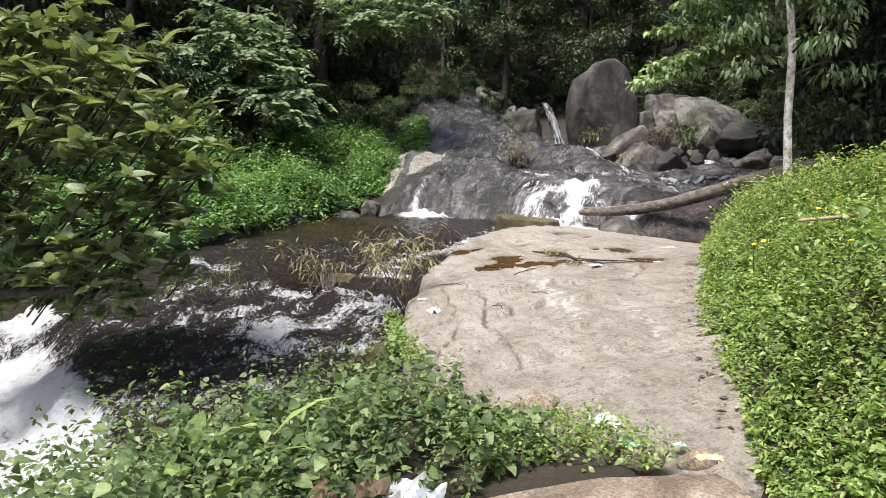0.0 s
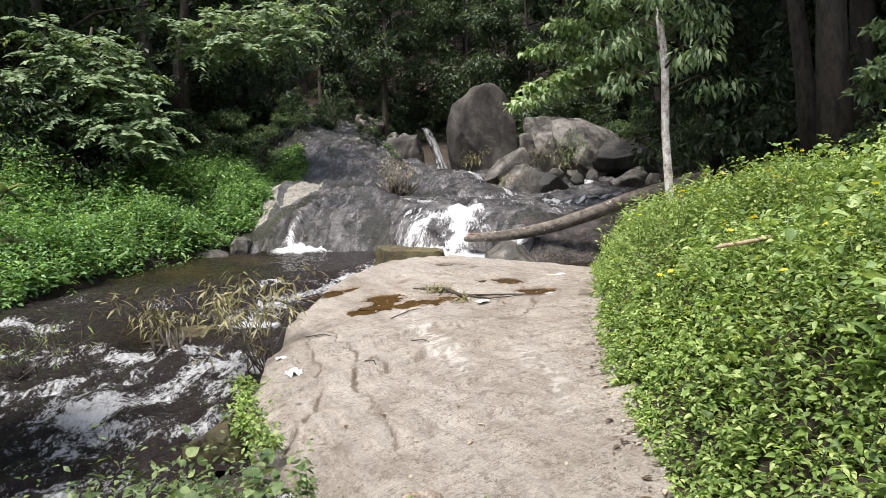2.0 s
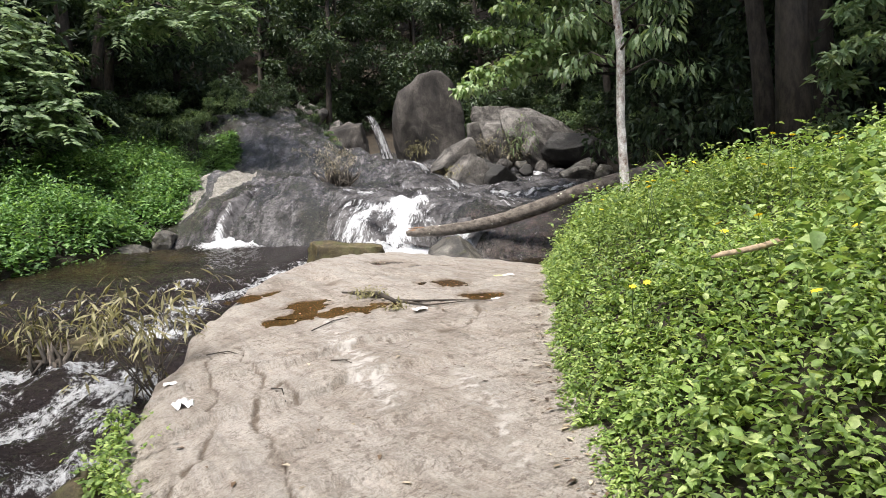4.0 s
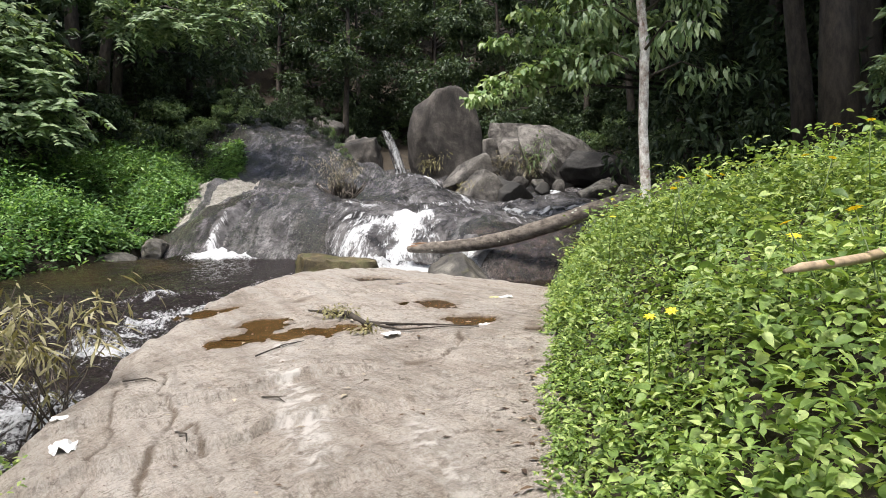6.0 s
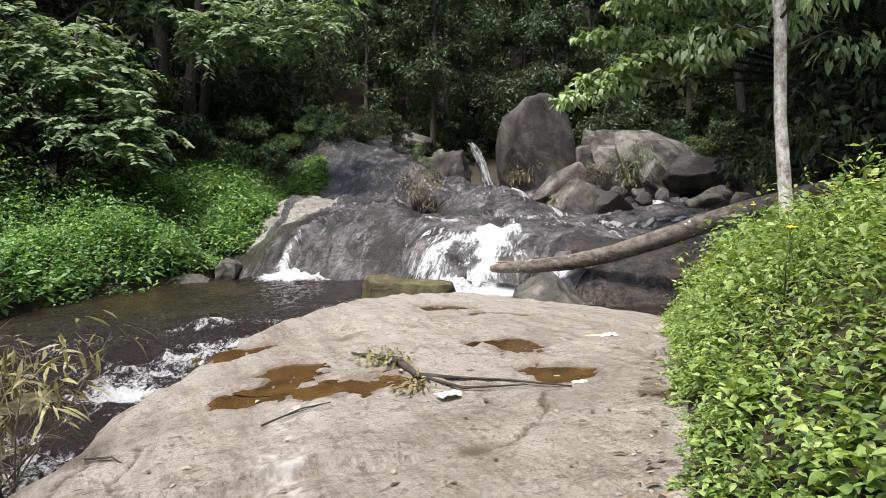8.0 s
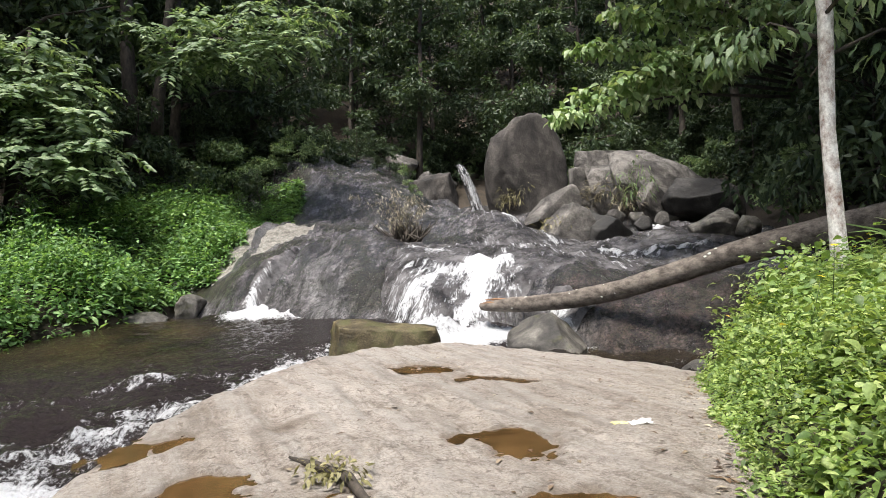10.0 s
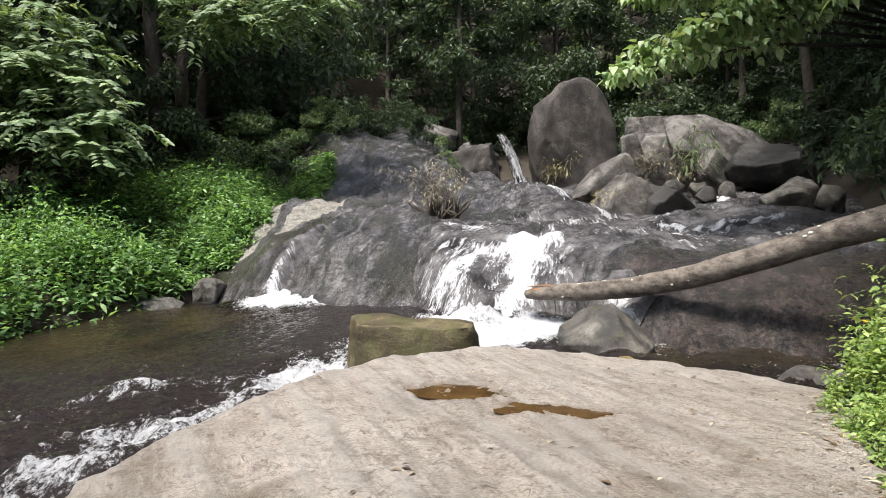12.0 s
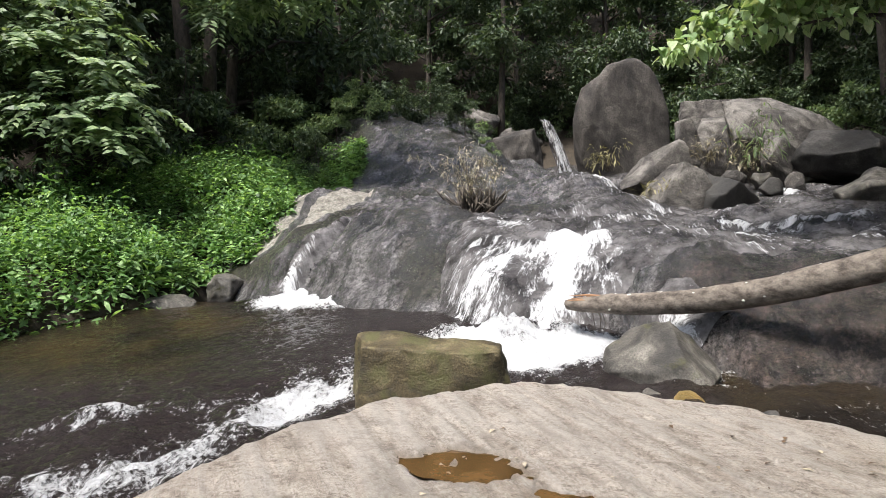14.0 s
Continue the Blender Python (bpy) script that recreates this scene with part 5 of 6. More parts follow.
def pinnate(name, heads, radius, fronds, rach, leaf, mat, parent):
    """Feathery compound leaves: paired leaflets along drooping stalks."""
    C, R = np.array(heads, float), np.asarray(radius, float) * np.ones(len(heads))
    k = rg.integers(0, len(C), fronds)
    off = unit(rg.normal(0, 1, (fronds, 3)))
    B0 = C[k] + off * (R[k] * rg.random(fronds) ** 0.5)[:, None] * [1, 1, 0.5]
    W = unit(off * [1, 1, 0.2] + rg.normal(0, 0.3, (fronds, 3)) + [0, -0.25, -0.05])
    side = unit(np.cross(W, [0, 0, 1.0]))
    B, D, U, S = [], [], [], []
    for i in range(7):
        f = (i + 1) / 7
        at = B0 + W * rach * f - np.array([0, 0, 1.0]) * rach * 0.35 * f * f
        for sgn in (-1, 1):
            B.append(at)
            D.append(W * 0.55 + side * sgn + rg.normal(0, 0.12, (fronds, 3)) + [0, 0, -0.2])
            U.append(np.tile([0, -0.7, 1.0], (fronds, 1)) + rg.normal(0, 0.3, (fronds, 3)))
            S.append(leaf * rg.uniform(0.8, 1.2, fronds))
    B, D, U, S = np.concatenate(B), np.concatenate(D), np.concatenate(U), np.concatenate(S)
    return leaf_mesh(name, B, D, U, S, S * 0.42, mat, parent)


lt = tagged(new("tree"), "low spreading tree with feathery compound leaves on the far bank", "tree")
bm = bmesh.new()
tube(bm, [(-7.6, 24.9, 2.2), (-7.4, 24.7, 4.0), (-7.0, 24.5, 6.5), (-6.6, 24.4, 8.6)], [0.16, 0.13, 0.09, 0.04], 9, 0.1, 6)
heads, rads = [], []
for tip in ((-4.6, 23.4, 5.3), (-5.0, 23.2, 4.7), (-5.8, 22.8, 5.2), (-5.0, 23.6, 6.2), (-6.2, 23.0, 6.4), (-5.5, 23.8, 7.0), (-7.2, 22.8, 5.6), (-7.0, 23.2, 7.2), (-8.2, 23.0, 6.4), (-8.6, 23.0, 5.0), (-6.2, 23.6, 7.9), (-7.8, 23.4, 8.2), (-9.4, 23.2, 7.0), (-9.6, 22.8, 5.6)):
    root, tip = Vector((-7.2, 24.6, min(tip[2], 6.5))), Vector(tip)
    tube(bm, [root, root.lerp(tip, 0.5) + Vector((0, 0, 0.3)), tip], [0.04, 0.025, 0.008], 5)
    heads += [tip, root.lerp(tip, 0.7)]
    rads += [0.55, 0.6]
part("trunk", bm, M_BARK, lt)
pinnate("crown", heads, rads, 460, 0.7, 0.26, M_PINNATE, lt)

ot = tagged(new("tree"), "tall tree with long leafy sprays hanging out over the ledge", "tree")
bm = bmesh.new()
tube(bm, [(-5.4, 30.0, 4.5), (-5.2, 29.8, 8.0), (-4.6, 29.4, 11.0), (-4.2, 29.2, 14.0)], [0.24, 0.2, 0.15, 0.08], 10, 0.1, 8)
heads, rads = [], []
for tip in ((-3.6, 26.2, 8.2), (-2.6, 25.8, 8.6), (-1.7, 25.6, 8.2), (-0.8, 25.8, 8.5), (0.2, 26.0, 8.9), (-3.0, 26.0, 9.4), (-1.2, 25.8, 9.6), (0.6, 26.4, 9.8), (-4.4, 26.0, 9.2)):
    root, tip = Vector((-4.6, 29.4, 9.5)), Vector(tip)
    tube(bm, [root, root.lerp(tip, 0.5) + Vector((0, 0, 0.5)), tip], [0.06, 0.035, 0.01], 5)
    for f in (0.7, 0.85, 1.0):
        heads.append(root.lerp(tip, f))
        rads.append(0.42)
part("trunk", bm, M_BARK, ot)
pinnate("crown", heads, rads, 330, 0.6, 0.24, M_PINNATE, ot)

# rounded-leaf shrub leaning over the lower stream
st = tagged(new("shrub"), "leathery-leaved shrub leaning over the lower stream", "shrub")
bm = bmesh.new()
heads = []
for k in range(560):
    u = unit(rg.normal(0, 1, 3)) * rg.uniform(0.55, 1.0)
    tip = Vector((-3.95 + 1.85 * u[0], 7.2 + 1.2 * u[1], 2.0 + 1.75 * u[2] - 0.25 * u[0]))
    heads.append(tip)
    if k % 24 == 0:
        root = Vector((-6.2, 8.2, -0.2))
        knee = root.lerp(tip, 0.5) + Vector((0, 0, 0.12 * abs(tip.z)))
        tube(bm, [root, knee, tip], [0.035, 0.02, 0.006], 5)
    elif k % 2 == 0:
        tube(bm, [tip, tip + Vector((-0.3, 0.2, -0.25))], [0.006, 0.012], 4)
tube(bm, [(-7.0, 7.5, -0.1), (-5.6, 7.0, 0.35), (-4.4, 6.6, 0.7), (-3.4, 6.4, 0.75)], [0.1, 0.08, 0.06, 0.03], 8, 0.2)
part("branch", bm, M_BARK, st)
H = np.array(heads)
B, D, U = [], [], []
for i in range(8):
    a = i * 0.785 + rg.random(len(H)) * 0.5
    e = rg.normal(0.35, 0.3, len(H))
    B.append(H)
    D.append(np.stack([np.cos(a) * np.cos(e), np.sin(a) * np.cos(e), np.sin(e)], 1) + rg.normal(0, 0.2, H.shape))
    U.append(np.tile([0, 0, 1.0], (len(H), 1)) + rg.normal(0, 0.3, H.shape))
B, D, U = np.concatenate(B), np.concatenate(D), np.concatenate(U)
S = 0.22 * rg.uniform(0.6, 1.2, len(B))
broad_leaf_mesh("foliage", B, D, U, S, S * 0.5, M_SHRUB, st)


# ---- dry shrubs, stumps and driftwood ----
def dry_shrub(name, foot, tips, leaf, count, label, lean=0.3, mat=None):
    ob = tagged(new(name), label, "shrub")
    bm = bmesh.new()
    heads = []
    foot = Vector(foot)
    for tip in tips:
        tip = Vector(tip)
        knee = foot.lerp(tip, 0.5) + Vector((rg.normal(0, 0.06), rg.normal(0, 0.06), 0.08))
        f2 = foot + Vector((rg.normal(0, 0.08), rg.normal(0, 0.08), 0))
        tube(bm, [f2, knee, tip], [0.008, 0.005, 0.002], 4)
        for k in range(3):
            q = knee.lerp(tip, rg.random())
            end = q + Vector(rg.normal(0, 0.14, 3)) + Vector((0, 0, 0.08))
            tube(bm, [q, end], [0.004, 0.002], 3)
            heads.append(end)
        heads += [tip, knee.lerp(tip, 0.7)]
    part("stem", bm, M_TWIG, ob)
    leaves_at("leaves", heads, leaf * 0.9, count, leaf, 0.16, mat or M_DRY, ob, droop=0.35, flat=0.8)
    return ob


tips = [(-0.85 + rg.normal(0, 0.45), 9.6 + rg.normal(0, 0.4), rg.uniform(0.45, 1.3)) for _ in range(15)]
dry_shrub("dry_shrub", (-0.55, 9.3, 0.0), tips, 0.17, 460, "half-dry willowy shrub with straw leaves at the slab edge")
tips = [(-2.3 + rg.normal(0, 0.35), 11.9 + rg.normal(0, 0.25), rg.uniform(0.35, 0.75)) for _ in range(12)]
dry_shrub("dry_shrub", (-2.2, 11.9, 0.1), tips, 0.2, 170, "straw-leaved clump on a rock in the stream")
tips = [(-3.6 + rg.normal(0, 0.5), 10.6 + rg.normal(0, 0.3), rg.uniform(0.2, 0.6)) for _ in range(10)]
dry_shrub("water_plant", (-3.6, 10.7, -0.05), tips, 0.12, 140, "thin green plant rooted in the stream bed", mat=M_HERB2)
tips = [(2.6 + rg.normal(0, 0.45), 23.2 + rg.normal(0, 0.3), rg.uniform(3.0, 3.95)) for _ in range(30)]
dry_shrub("dry_shrub", (2.62, 23.2, 2.7), tips, 0.12, 800, "dry twiggy shrub growing from driftwood on the ledge", mat=M_STRAW)
tips = [(10.3 + rg.normal(0, 0.4), 27.2 + rg.normal(0, 0.3), rg.uniform(4.0, 5.6)) for _ in range(14)]
dry_shrub("dry_shrub", (10.2, 27.2, 3.0), tips, 0.26, 200, "thin sapling with sparse leaves between the boulders", mat=M_PINNATE)
for fx, fy, fz, hgt in ((9.4, 28.6, 3.9, 0.7), (7.0, 30.3, 4.1, 0.6), (7.1, 25.2, 2.6, 0.6), (10.1, 27.6, 3.4, 0.8)):
    tips = [(fx + rg.normal(0, 0.3), fy + rg.normal(0, 0.2), fz + hgt * rg.uniform(0.4, 1.1)) for _ in range(12)]
    dry_shrub("grass_tuft", (fx, fy, fz - 0.1), tips, 0.22, 150, "tuft of yellowing grass between boulders", mat=M_STRAW if fx > 9 else M_DRY)


def snag(foot, width, height, spikes, label, seed, lean):
    """A torn root mass or stump of splinters and roots."""
    rr = random.Random(seed)
    ob = tagged(new("stump"), label, "stump")
    for k in range(spikes):
        bm = bmesh.new()
        a, r = rr.uniform(0, 6.28), width / 2 * rr.random() ** 0.5
        p = Vector(foot) + Vector((r * math.cos(a), r * math.sin(a), -0.12))
        top = p + Vector((rr.gauss(0, lean) + 0.3 * r * math.cos(a), rr.gauss(0, lean), 0.12 + height * rr.uniform(0.35, 1)))
        tube(bm, [p, p.lerp(top, 0.6) + Vector((rr.gauss(0, 0.03), 0, 0)), top], [0.04, 0.026, 0.006], 5, 0.3, seed)
        part("splinter", bm, M_BARK if k % 3 else M_LOG, ob)
    for k in range(8):
        bm = bmesh.new()
        a = rr.uniform(0, 6.28)
        p = Vector(foot) + Vector((0, 0, 0.06))
        e = p + Vector((math.cos(a), math.sin(a), -0.1 / width)) * width * rr.uniform(0.6, 1.1)
        tube(bm, [p, p.lerp(e, 0.5) + Vector((0, 0, 0.08)), e], [0.035, 0.025, 0.008], 5)
        part("root", bm, M_BARK, ob)


snag((-1.98, 11.3, 0.05), 0.42, 0.34, 30, "dark splintered stump standing in the rapids", 4, 0.04)
snag((2.65, 23.15, 2.7), 0.8, 0.5, 70, "dark tangled driftwood stump on the ledge", 5, 0.22)

root = tagged(new("driftwood"), "mossy dark dead branch lying along the crack", "branch")
bm = bmesh.new()


def on_slab(px, py, up=0.0):
    return Vector((px, py, float(slab_z(np.array([px]), np.array([py]))[0]) + up))


line = [on_slab(1.42, 10.82, 0.02), on_slab(1.6, 10.6, 0.035), on_slab(1.8, 10.3, 0.035), on_slab(1.92, 9.95, 0.025), on_slab(2.2, 9.78, 0.02), on_slab(2.5, 9.6, 0.01), on_slab(2.85, 9.3, 0.01)]
tube(bm, line, [0.01, 0.022, 0.026, 0.024, 0.011, 0.008, 0.004], 8, 0.7, 3)
tube(bm, [on_slab(1.95, 9.9, 0.03), on_slab(2.2, 9.55, 0.02), on_slab(2.6, 9.42, 0.02)], [0.012, 0.01, 0.004], 6, 0.4, 5)
part("limb", bm, M_BARK, root)
tuft = leaves_at("moss_tuft", [on_slab(1.62, 10.5, 0.06), on_slab(1.75, 10.35, 0.07), on_slab(1.9, 9.7, 0.02)], 0.15, 240, 0.06, 0.4, M_DRY, root, flat=0.5, label="yellow-green dead leaves caught on the branch")
tuft["kind"] = "stuff"
for (x0, y0), (x1, y1) in (((0.95, 9.35), (1.35, 9.6)), ((-0.05, 9.3), (0.3, 9.05)), ((1.05, 8.3), (1.2, 8.05)), ((0.55, 8.0), (0.65, 7.75))):
    tw = tagged(new("twig"), "dark dry twig lying on the slab", "twig", "twigs on the slab")
    bm = bmesh.new()
    a, b = on_slab(x0, y0, 0.012), on_slab(x1, y1, 0.012)
    tube(bm, [a, on_slab((x0 + x1) / 2 + 0.03, (y0 + y1) / 2, 0.025), b], [0.007, 0.006, 0.003], 5)
    tube(bm, [a.lerp(b, 0.3) + Vector((0, 0, 0.01)), a.lerp(b, 0.7) + Vector((0.06, 0.06, 0.01))], [0.004, 0.002], 4)
    part("wood", bm, M_BARK, tw)


# ---- litter ----
M_PAPER = plain_mat("white crumpled paper", (0.78, 0.77, 0.74), 0.6)
M_FOIL = plain_mat("silver foil", (0.7, 0.7, 0.7), 0.3, metal=0.6)
M_BLUE = plain_mat("pale blue wrapper", (0.36, 0.66, 0.72), 0.4, 0.4, 14)
M_YELLOWP = plain_mat("yellow wrapper", (0.6, 0.58, 0.25), 0.4, 0.6, 18)
M_DEADLEAF = plain_mat("dead brown leaf", (0.13, 0.085, 0.05), 0.8)


def scrap(at, size, mat, label, seed, name="litter", turn=0.0, crumple=0.35):
    rr = random.Random(seed)
    bm = bmesh.new()
    bmesh.ops.create_grid(bm, x_segments=12, y_segments=10, size=0.5)
    off = Vector((seed, seed * 2.0, 0))
    for v in bm.verts:
        h = noise.noise(v.co * 4 + off) + 0.6 * abs(noise.noise(v.co * 9 + off)) - 1.6 * (v.co.length - 0.2)
        v.co = Vector((v.co.x * size[0] * (1 + 0.3 * noise.noise(v.co * 4 + off)), v.co.y * size[1] * (1 + 0.3 * noise.noise(v.co * 5 - off)), (0.5 + h * 0.6) * crumple * min(size)))
    bmesh.ops.solidify(bm, geom=bm.faces[:], thickness=0.003)
    me = bpy.data.meshes.new(name)
    bm.to_mesh(me)
    bm.free()
    me.materials.append(mat)
    ob = new(name, me)
    ob.matrix_world = pose(*at, 0, 0, turn)
    return tagged(ob, label, "litter")


scrap(on_slab(-0.14, 8.2, 0.0), (0.15, 0.13), M_PAPER, "crumpled white plastic scrap on the slab", 1, turn=20, crumple=0.55)
scrap(on_slab(-0.28, 8.62, 0.0), (0.12, 0.07), M_PAPER, "small white scrap beside a crack", 2)
scrap(on_slab(2.1, 9.47, 0.02), (0.15, 0.09), M_PAPER, "white paper scrap against the dead branch", 3, turn=15)
scrap(on_slab(2.95, 9.46, 0.0), (0.1, 0.06), M_PAPER, "small white scrap by a puddle", 4)
scrap(on_slab(3.5, 10.97, 0.0), (0.09, 0.05), M_YELLOWP, "yellow torn wrapper on the slab", 5)
scrap(on_slab(3.64, 10.95, 0.0), (0.15, 0.09), M_PAPER, "white torn wrapper on the slab", 6)
scrap(on_slab(1.07, 4.98, 0.0), (0.2, 0.16), M_PAPER, "crumpled clear plastic bag among the rubble", 7, crumple=0.6)
scrap(on_slab(1.15, 4.72, 0.0), (0.26, 0.12), M_BLUE, "pale blue and white wrapper on the rubble", 8, turn=-8)
scrap((1.42, 4.0, 0.02), (0.14, 0.07), M_YELLOWP, "yellow and white wrapper by the step", 9)
scrap((1.4, 4.4, -0.05), (0.08, 0.05), M_BLUE, "small blue-green scrap on the rubble", 10)
scrap((-0.22, 3.42, 0.08), (0.28, 0.2), M_FOIL, "silver crumpled foil bag under the herbs", 11, crumple=0.6)
scrap((-0.45, 3.3, 0.15), (0.26, 0.14), M_DEADLEAF, "large curled dead brown leaf under the herbs", 12, "dead_leaf", 40, 0.6)
scrap((-0.62, 3.35, 0.15), (0.24, 0.13), M_DEADLEAF, "large curled dead brown leaf under the herbs", 13, "dead_leaf", 100, 0.6)

# small dead leaves on the slab
n = 1100
y = rg.uniform(4.5, 14, n)
x = np.where(rg.random(n) < 0.5, lerp_line(y, RIGHT) - np.abs(rg.normal(0, 0.12, n)) + 0.03, lerp_line(y, RIGHT) - rg.random(n) * 3)
ok = inside_dist(x, y, SLAB) > 0.2
x, y = x[ok], y[ok]
B = np.stack([x, y, slab_z(x, y) + 0.008], 1)
a = rg.random(len(x)) * 6.28
S = 0.012 + 0.07 * rg.random(len(x)) ** 2.2
ob = leaf_mesh("leaf_litter", B, np.stack([np.cos(a), np.sin(a), 0.1 * np.ones(len(x))], 1), np.tile([0, 0, 1.0], (len(x), 1)), S, S * 0.4, leaf_mat("dry fallen leaf", (0.05, 0.03, 0.02), (0.16, 0.1, 0.055), (0.55, 0.48, 0.36), 0.1))
tagged(ob, "small dry fallen leaves scattered on the slab", "leaves", kind="stuff")

# ---- steps and rubble at the start ----
M_STEP = rock_mat("worn brown step stone", (0.14, 0.1, 0.07), (0.26, 0.2, 0.15), (0.38, 0.32, 0.26), scale=2)
boulder("step_stone", (0.72, 3.5, -0.22), (1.9, 0.8, 0.26), M_STEP, "broad flat brown stone that forms a step", 91, 4, 4, 0.05, square=0.8)
boulder("step_stone", (0.4, 1.4, -0.35), (2.6, 3.2, 0.36), M_STEP, "broad flat brown stone that forms the start of the path", 92, 0, 4, 0.04, square=0.8)
for k, (bx, by, sx, sy, sz) in enumerate(((0.62, 5.35, 0.5, 0.3, 0.1), (0.45, 5.0, 0.35, 0.25, 0.08), (0.88, 4.75, 0.16, 0.12, 0.06), (1.0, 4.5, 0.2, 0.15, 0.06), (1.18, 4.35, 0.3, 0.16, 0.06), (1.5, 4.3, 0.3, 0.2, 0.05))):
    boulder("stone", (bx, by, -0.2), (sx, sy, sz + 0.12), M_STEP, "loose brown rubble stone at the near end of the slab", 95 + k, 35 * k, 8, group="rubble stones", sub=3)

# ---- bank details ----
stick = tagged(new("stick"), "slim dull brown stick lying on the bank herbs", "stick")
bm = bmesh.new()
tube(bm, [(2.56, 5.22, 1.3), (2.62, 5.23, 1.308), (2.75, 5.27, 1.312), (2.92, 5.33, 1.32), (3.1, 5.4, 1.335)], [0.006, 0.012, 0.015, 0.014, 0.016], 9, 0.35)
part("wood", bm, plain_mat("peeled brown wood", (0.34, 0.25, 0.16), 0.8, 0.5, 22), stick)
vine = tagged(new("vine"), "thin bare vine hanging slantwise in the forest edge", "vine")
bm = bmesh.new()
tube(bm, [(7.3, 14.2, 3.9), (8.2, 14.3, 4.9), (9.1, 14.4, 5.9), (10.5, 14.6, 7.6)], [0.012] * 4, 5)
part("stem", bm, M_TWIG, vine)

M_FLOWER = leaf_mat("yellow petal", (0.75, 0.5, 0.02), (0.85, 0.62, 0.03), (0.9, 0.7, 0.05), 0.3)
flower = tagged(new("flowering_herb"), "yellow daisy-like flower on a thin green stem", "flower", "yellow flowers on the bank")
bm = bmesh.new()
tube(bm, [(0, 0, -0.4), (0.01, 0, -0.15), (0, 0, 0)], [0.004, 0.003, 0.002], 4)
part("stem", bm, M_STEM, flower)
a = np.arange(7) * 6.283 / 7
leaf_mesh("petals", np.zeros((7, 3)), np.stack([np.cos(a), np.sin(a), 0.25 * np.ones(7)], 1), np.tile([0, 0, 1.0], (7, 1)), np.full(7, 0.026), np.full(7, 0.016), M_FLOWER, flower)
rr = random.Random(12)
for k in range(64):
    fy = rr.uniform(3.6, 13.5)
    d = 0.35 + 2.2 * rr.random() ** 1.2
    fx = float(lerp_line(fy, RIGHT)) + d
    m = pose(fx, fy, gz(fx, fy) + rr.uniform(0.4, 0.58), rr.uniform(-25, 25), rr.uniform(-25, 25), rr.uniform(0, 360))
    if k:
        copy_thing(flower, m)
    else:
        flower.matrix_basis = m


def strap_plant(at, count, length, label, seed, mat=None, wide=0.13):
    g = np.random.default_rng(seed)
    ob = tagged(new("strap_leaved_plant"), label, "plant")
    a = g.random(count) * 6.28
    e = g.uniform(0.5, 1.3, count)
    D = np.stack([np.cos(a) * np.cos(e), np.sin(a) * np.cos(e), np.sin(e)], 1)
    B = np.tile(np.array(at, float), (count, 1)) + D * g.uniform(0, 0.25, (count, 1)) * [1, 1, 1.5]
    leaf_mesh("leaves", B, D, np.tile([0, 0, 1.0], (count, 1)) + g.normal(0, 0.2, (count, 3)), length * g.uniform(0.6, 1.2, count), length * wide, mat or M_HERB2, ob, droop=0.35)
    return ob


strap_plant((7.3, 12.6, 1.55), 16, 0.75, "clump of long strap leaves beside the white-barked tree", 1)
strap_plant((7.9, 12.3, 1.65), 14, 0.7, "clump of long strap leaves beside the white-barked tree", 2)
strap_plant((-1.35, 3.55, 0.1), 5, 0.4, "large pale broad leaves rising from low herbs", 3, M_HERB, 0.28)
strap_plant((-1.0, 3.3, 0.2), 3, 0.36, "bright yellow-green grass blades among low herbs", 4, M_HERB, 0.09)

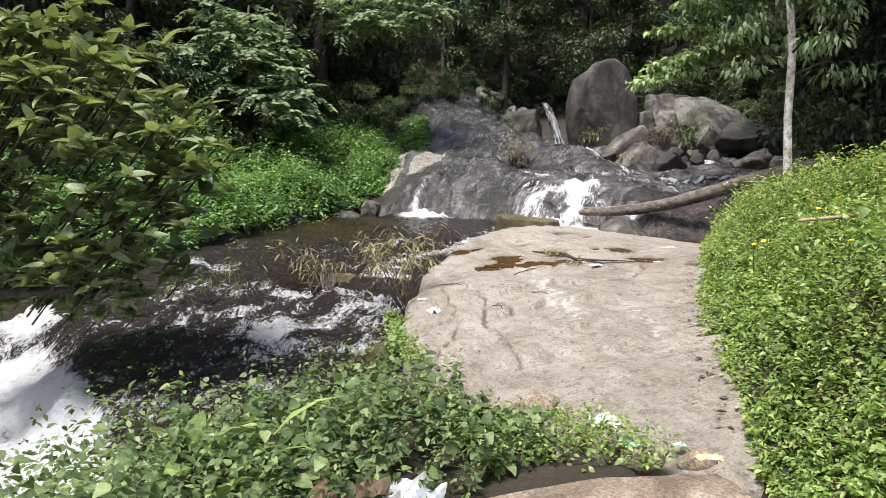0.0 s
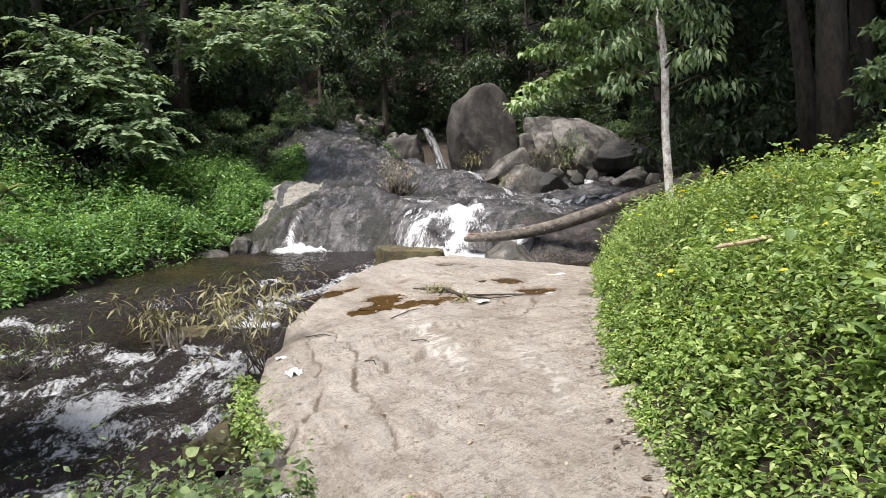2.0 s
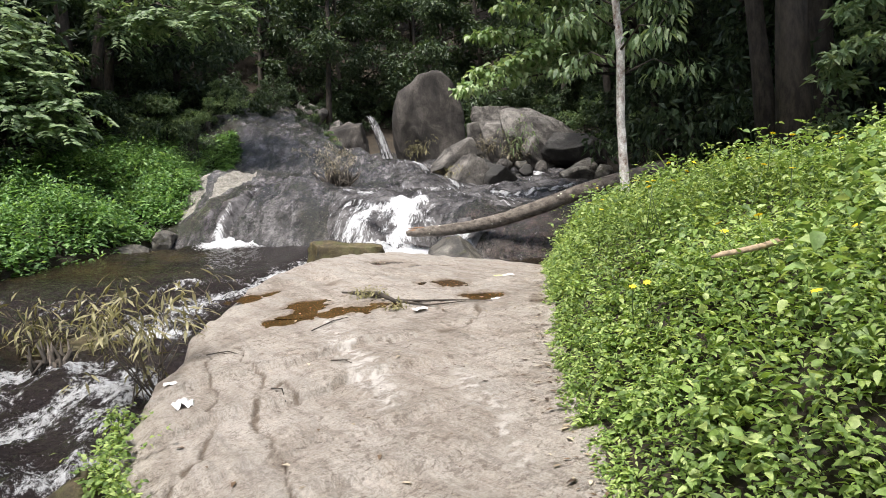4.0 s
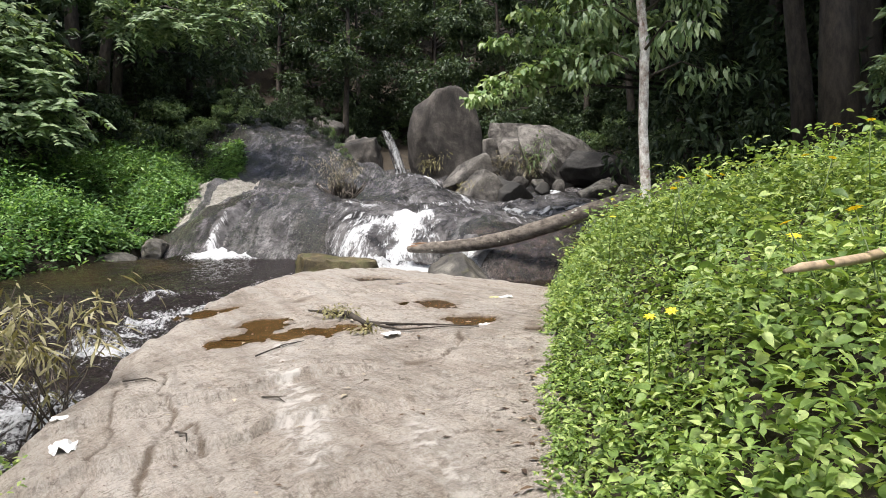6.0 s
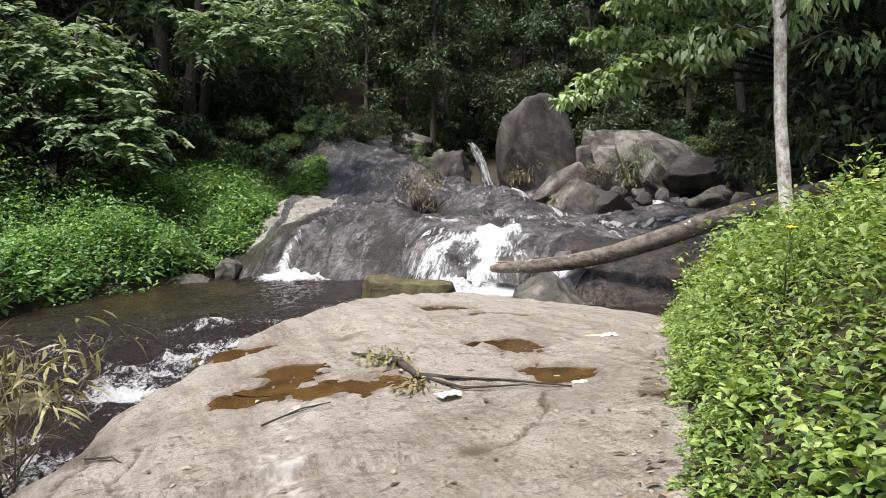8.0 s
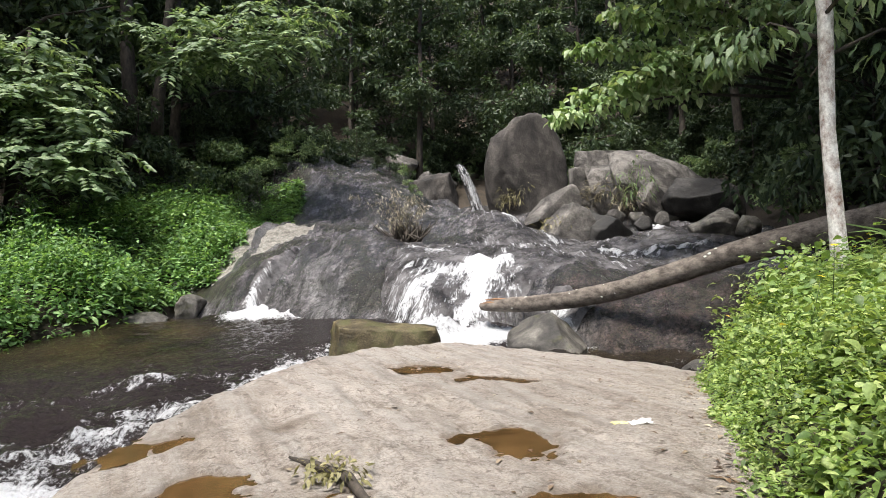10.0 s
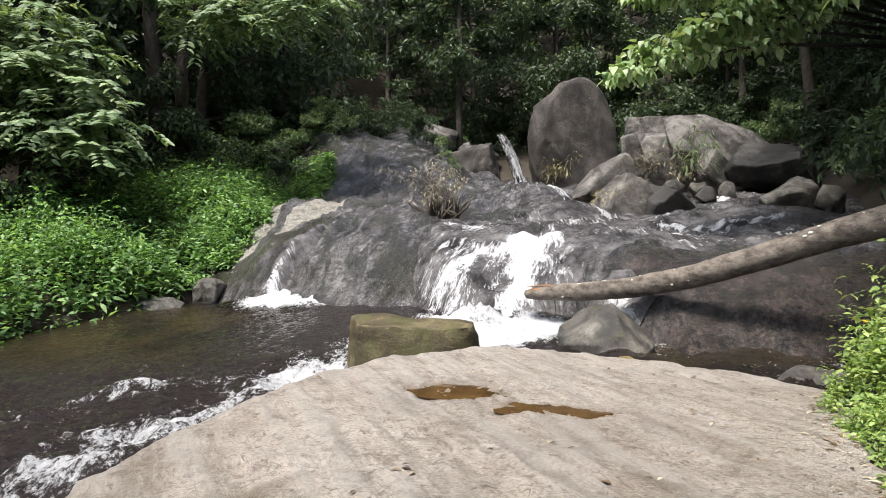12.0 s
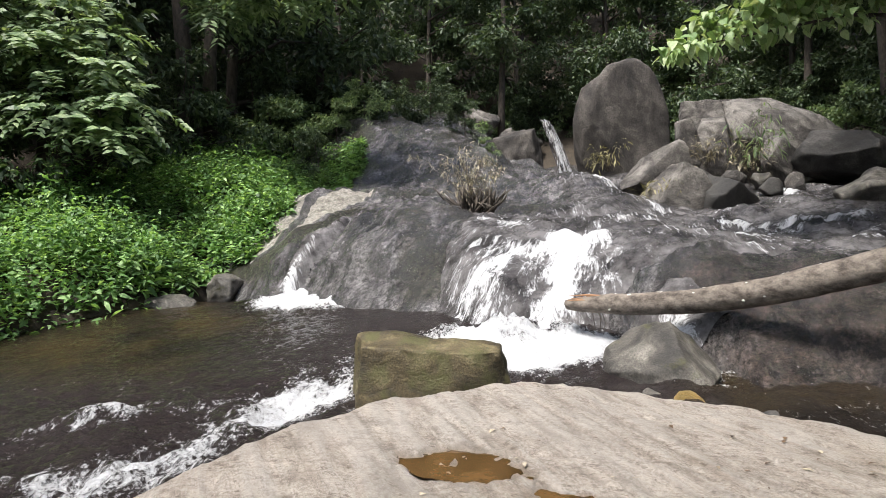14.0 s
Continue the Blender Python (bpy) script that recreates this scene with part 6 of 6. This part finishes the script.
for k, (bx, by, hs) in enumerate(((2.6, 32.2, 0.4), (3.3, 31.4, 0.25), (1.2, 38.5, 0.6), (-1.6, 31.2, 0.6), (-1.9, 29.4, 0.5), (-1.0, 33.5, 0.6), (15.2, 22.0, 0.7), (14.4, 25.0, 0.8))):
    ob = copy_thing(SHRUBS[k % 2], pose(bx, by, max(gz(bx, by), float(ledge_top(np.array([bx]), np.array([by]))[0])) - 0.1, 0, 0, 70 * k))
    ob.scale = (hs, hs, hs)
    ob["label"] = "small leafy shrub rooted in the bedrock"

for k, (bx, by, hs) in enumerate(((13.2, 20.4, 1.2), (14.0, 16.0, 1.2), (14.6, 19.0, 1.3), (14.6, 13.8, 1.3), (15.2, 22.4, 1.2), (14.6, 16.4, 1.4), (16.4, 24.5, 1.3), (15.0, 12.0, 1.5), (13.6, 18.0, 1.3), (17, 20, 1.5), (16.6, 15.5, 1.5))):
    ob = copy_thing(SHRUBS[0], pose(bx, by, gz(bx, by) - 0.1, 0, 0, 50 * k))
    ob.scale = (hs, hs, hs * 1.3)
    ob["label"] = "dense dark leafy shrub at the forest edge"

# far waterfall: torn sheets of falling water, one behind the other
fall = tagged(new("waterfall"), "slim white waterfall dropping beside the tall boulder", "waterfall", kind="structure")
for k, (dx, dy, wide, thick) in enumerate(((0.0, 0.0, 0.34, 0.22), (-0.1, 0.12, 0.24, 0.14), (0.1, 0.08, 0.26, 0.16))):
    n = 40
    V, F, foam, across, along = [], [], [], [], []
    for i in range(n):
        f = i / (n - 1)
        zc, yc, xc = 7.0 - 2.4 * f ** 1.5, 37.9 - 1.6 * f ** 0.5, 5.95 + 0.65 * f ** 1.2
        for j in range(13):
            u = j / 12 - 0.5
            w = wide * (0.45 + 1.2 * f) * (1 + 0.3 * noise.noise((k * 3.0, f * 5, u)))
            V.append((xc + dx + u * w, yc + dy - 0.12 * math.cos(u * 3) + 0.08 * noise.noise((u * 9, f * 3, k)), zc))
            foam.append(0.06 + 0.6 * thick + 0.1 * f - 0.25 * abs(u))
            across.append(xc + u * w * 2 + k)
            along.append(zc)
    for i in range(n - 1):
        for j in range(12):
            if noise.noise((j * 0.8 + k * 7, i * 0.12, 2.0)) > -0.22:
                a = i * 13 + j
                F.append((a, a + 1, a + 14, a + 13))
    ob = mesh_of("falling_water", V, F, M_FALL, fall, masks={"foam": foam, "across": across, "along": along})
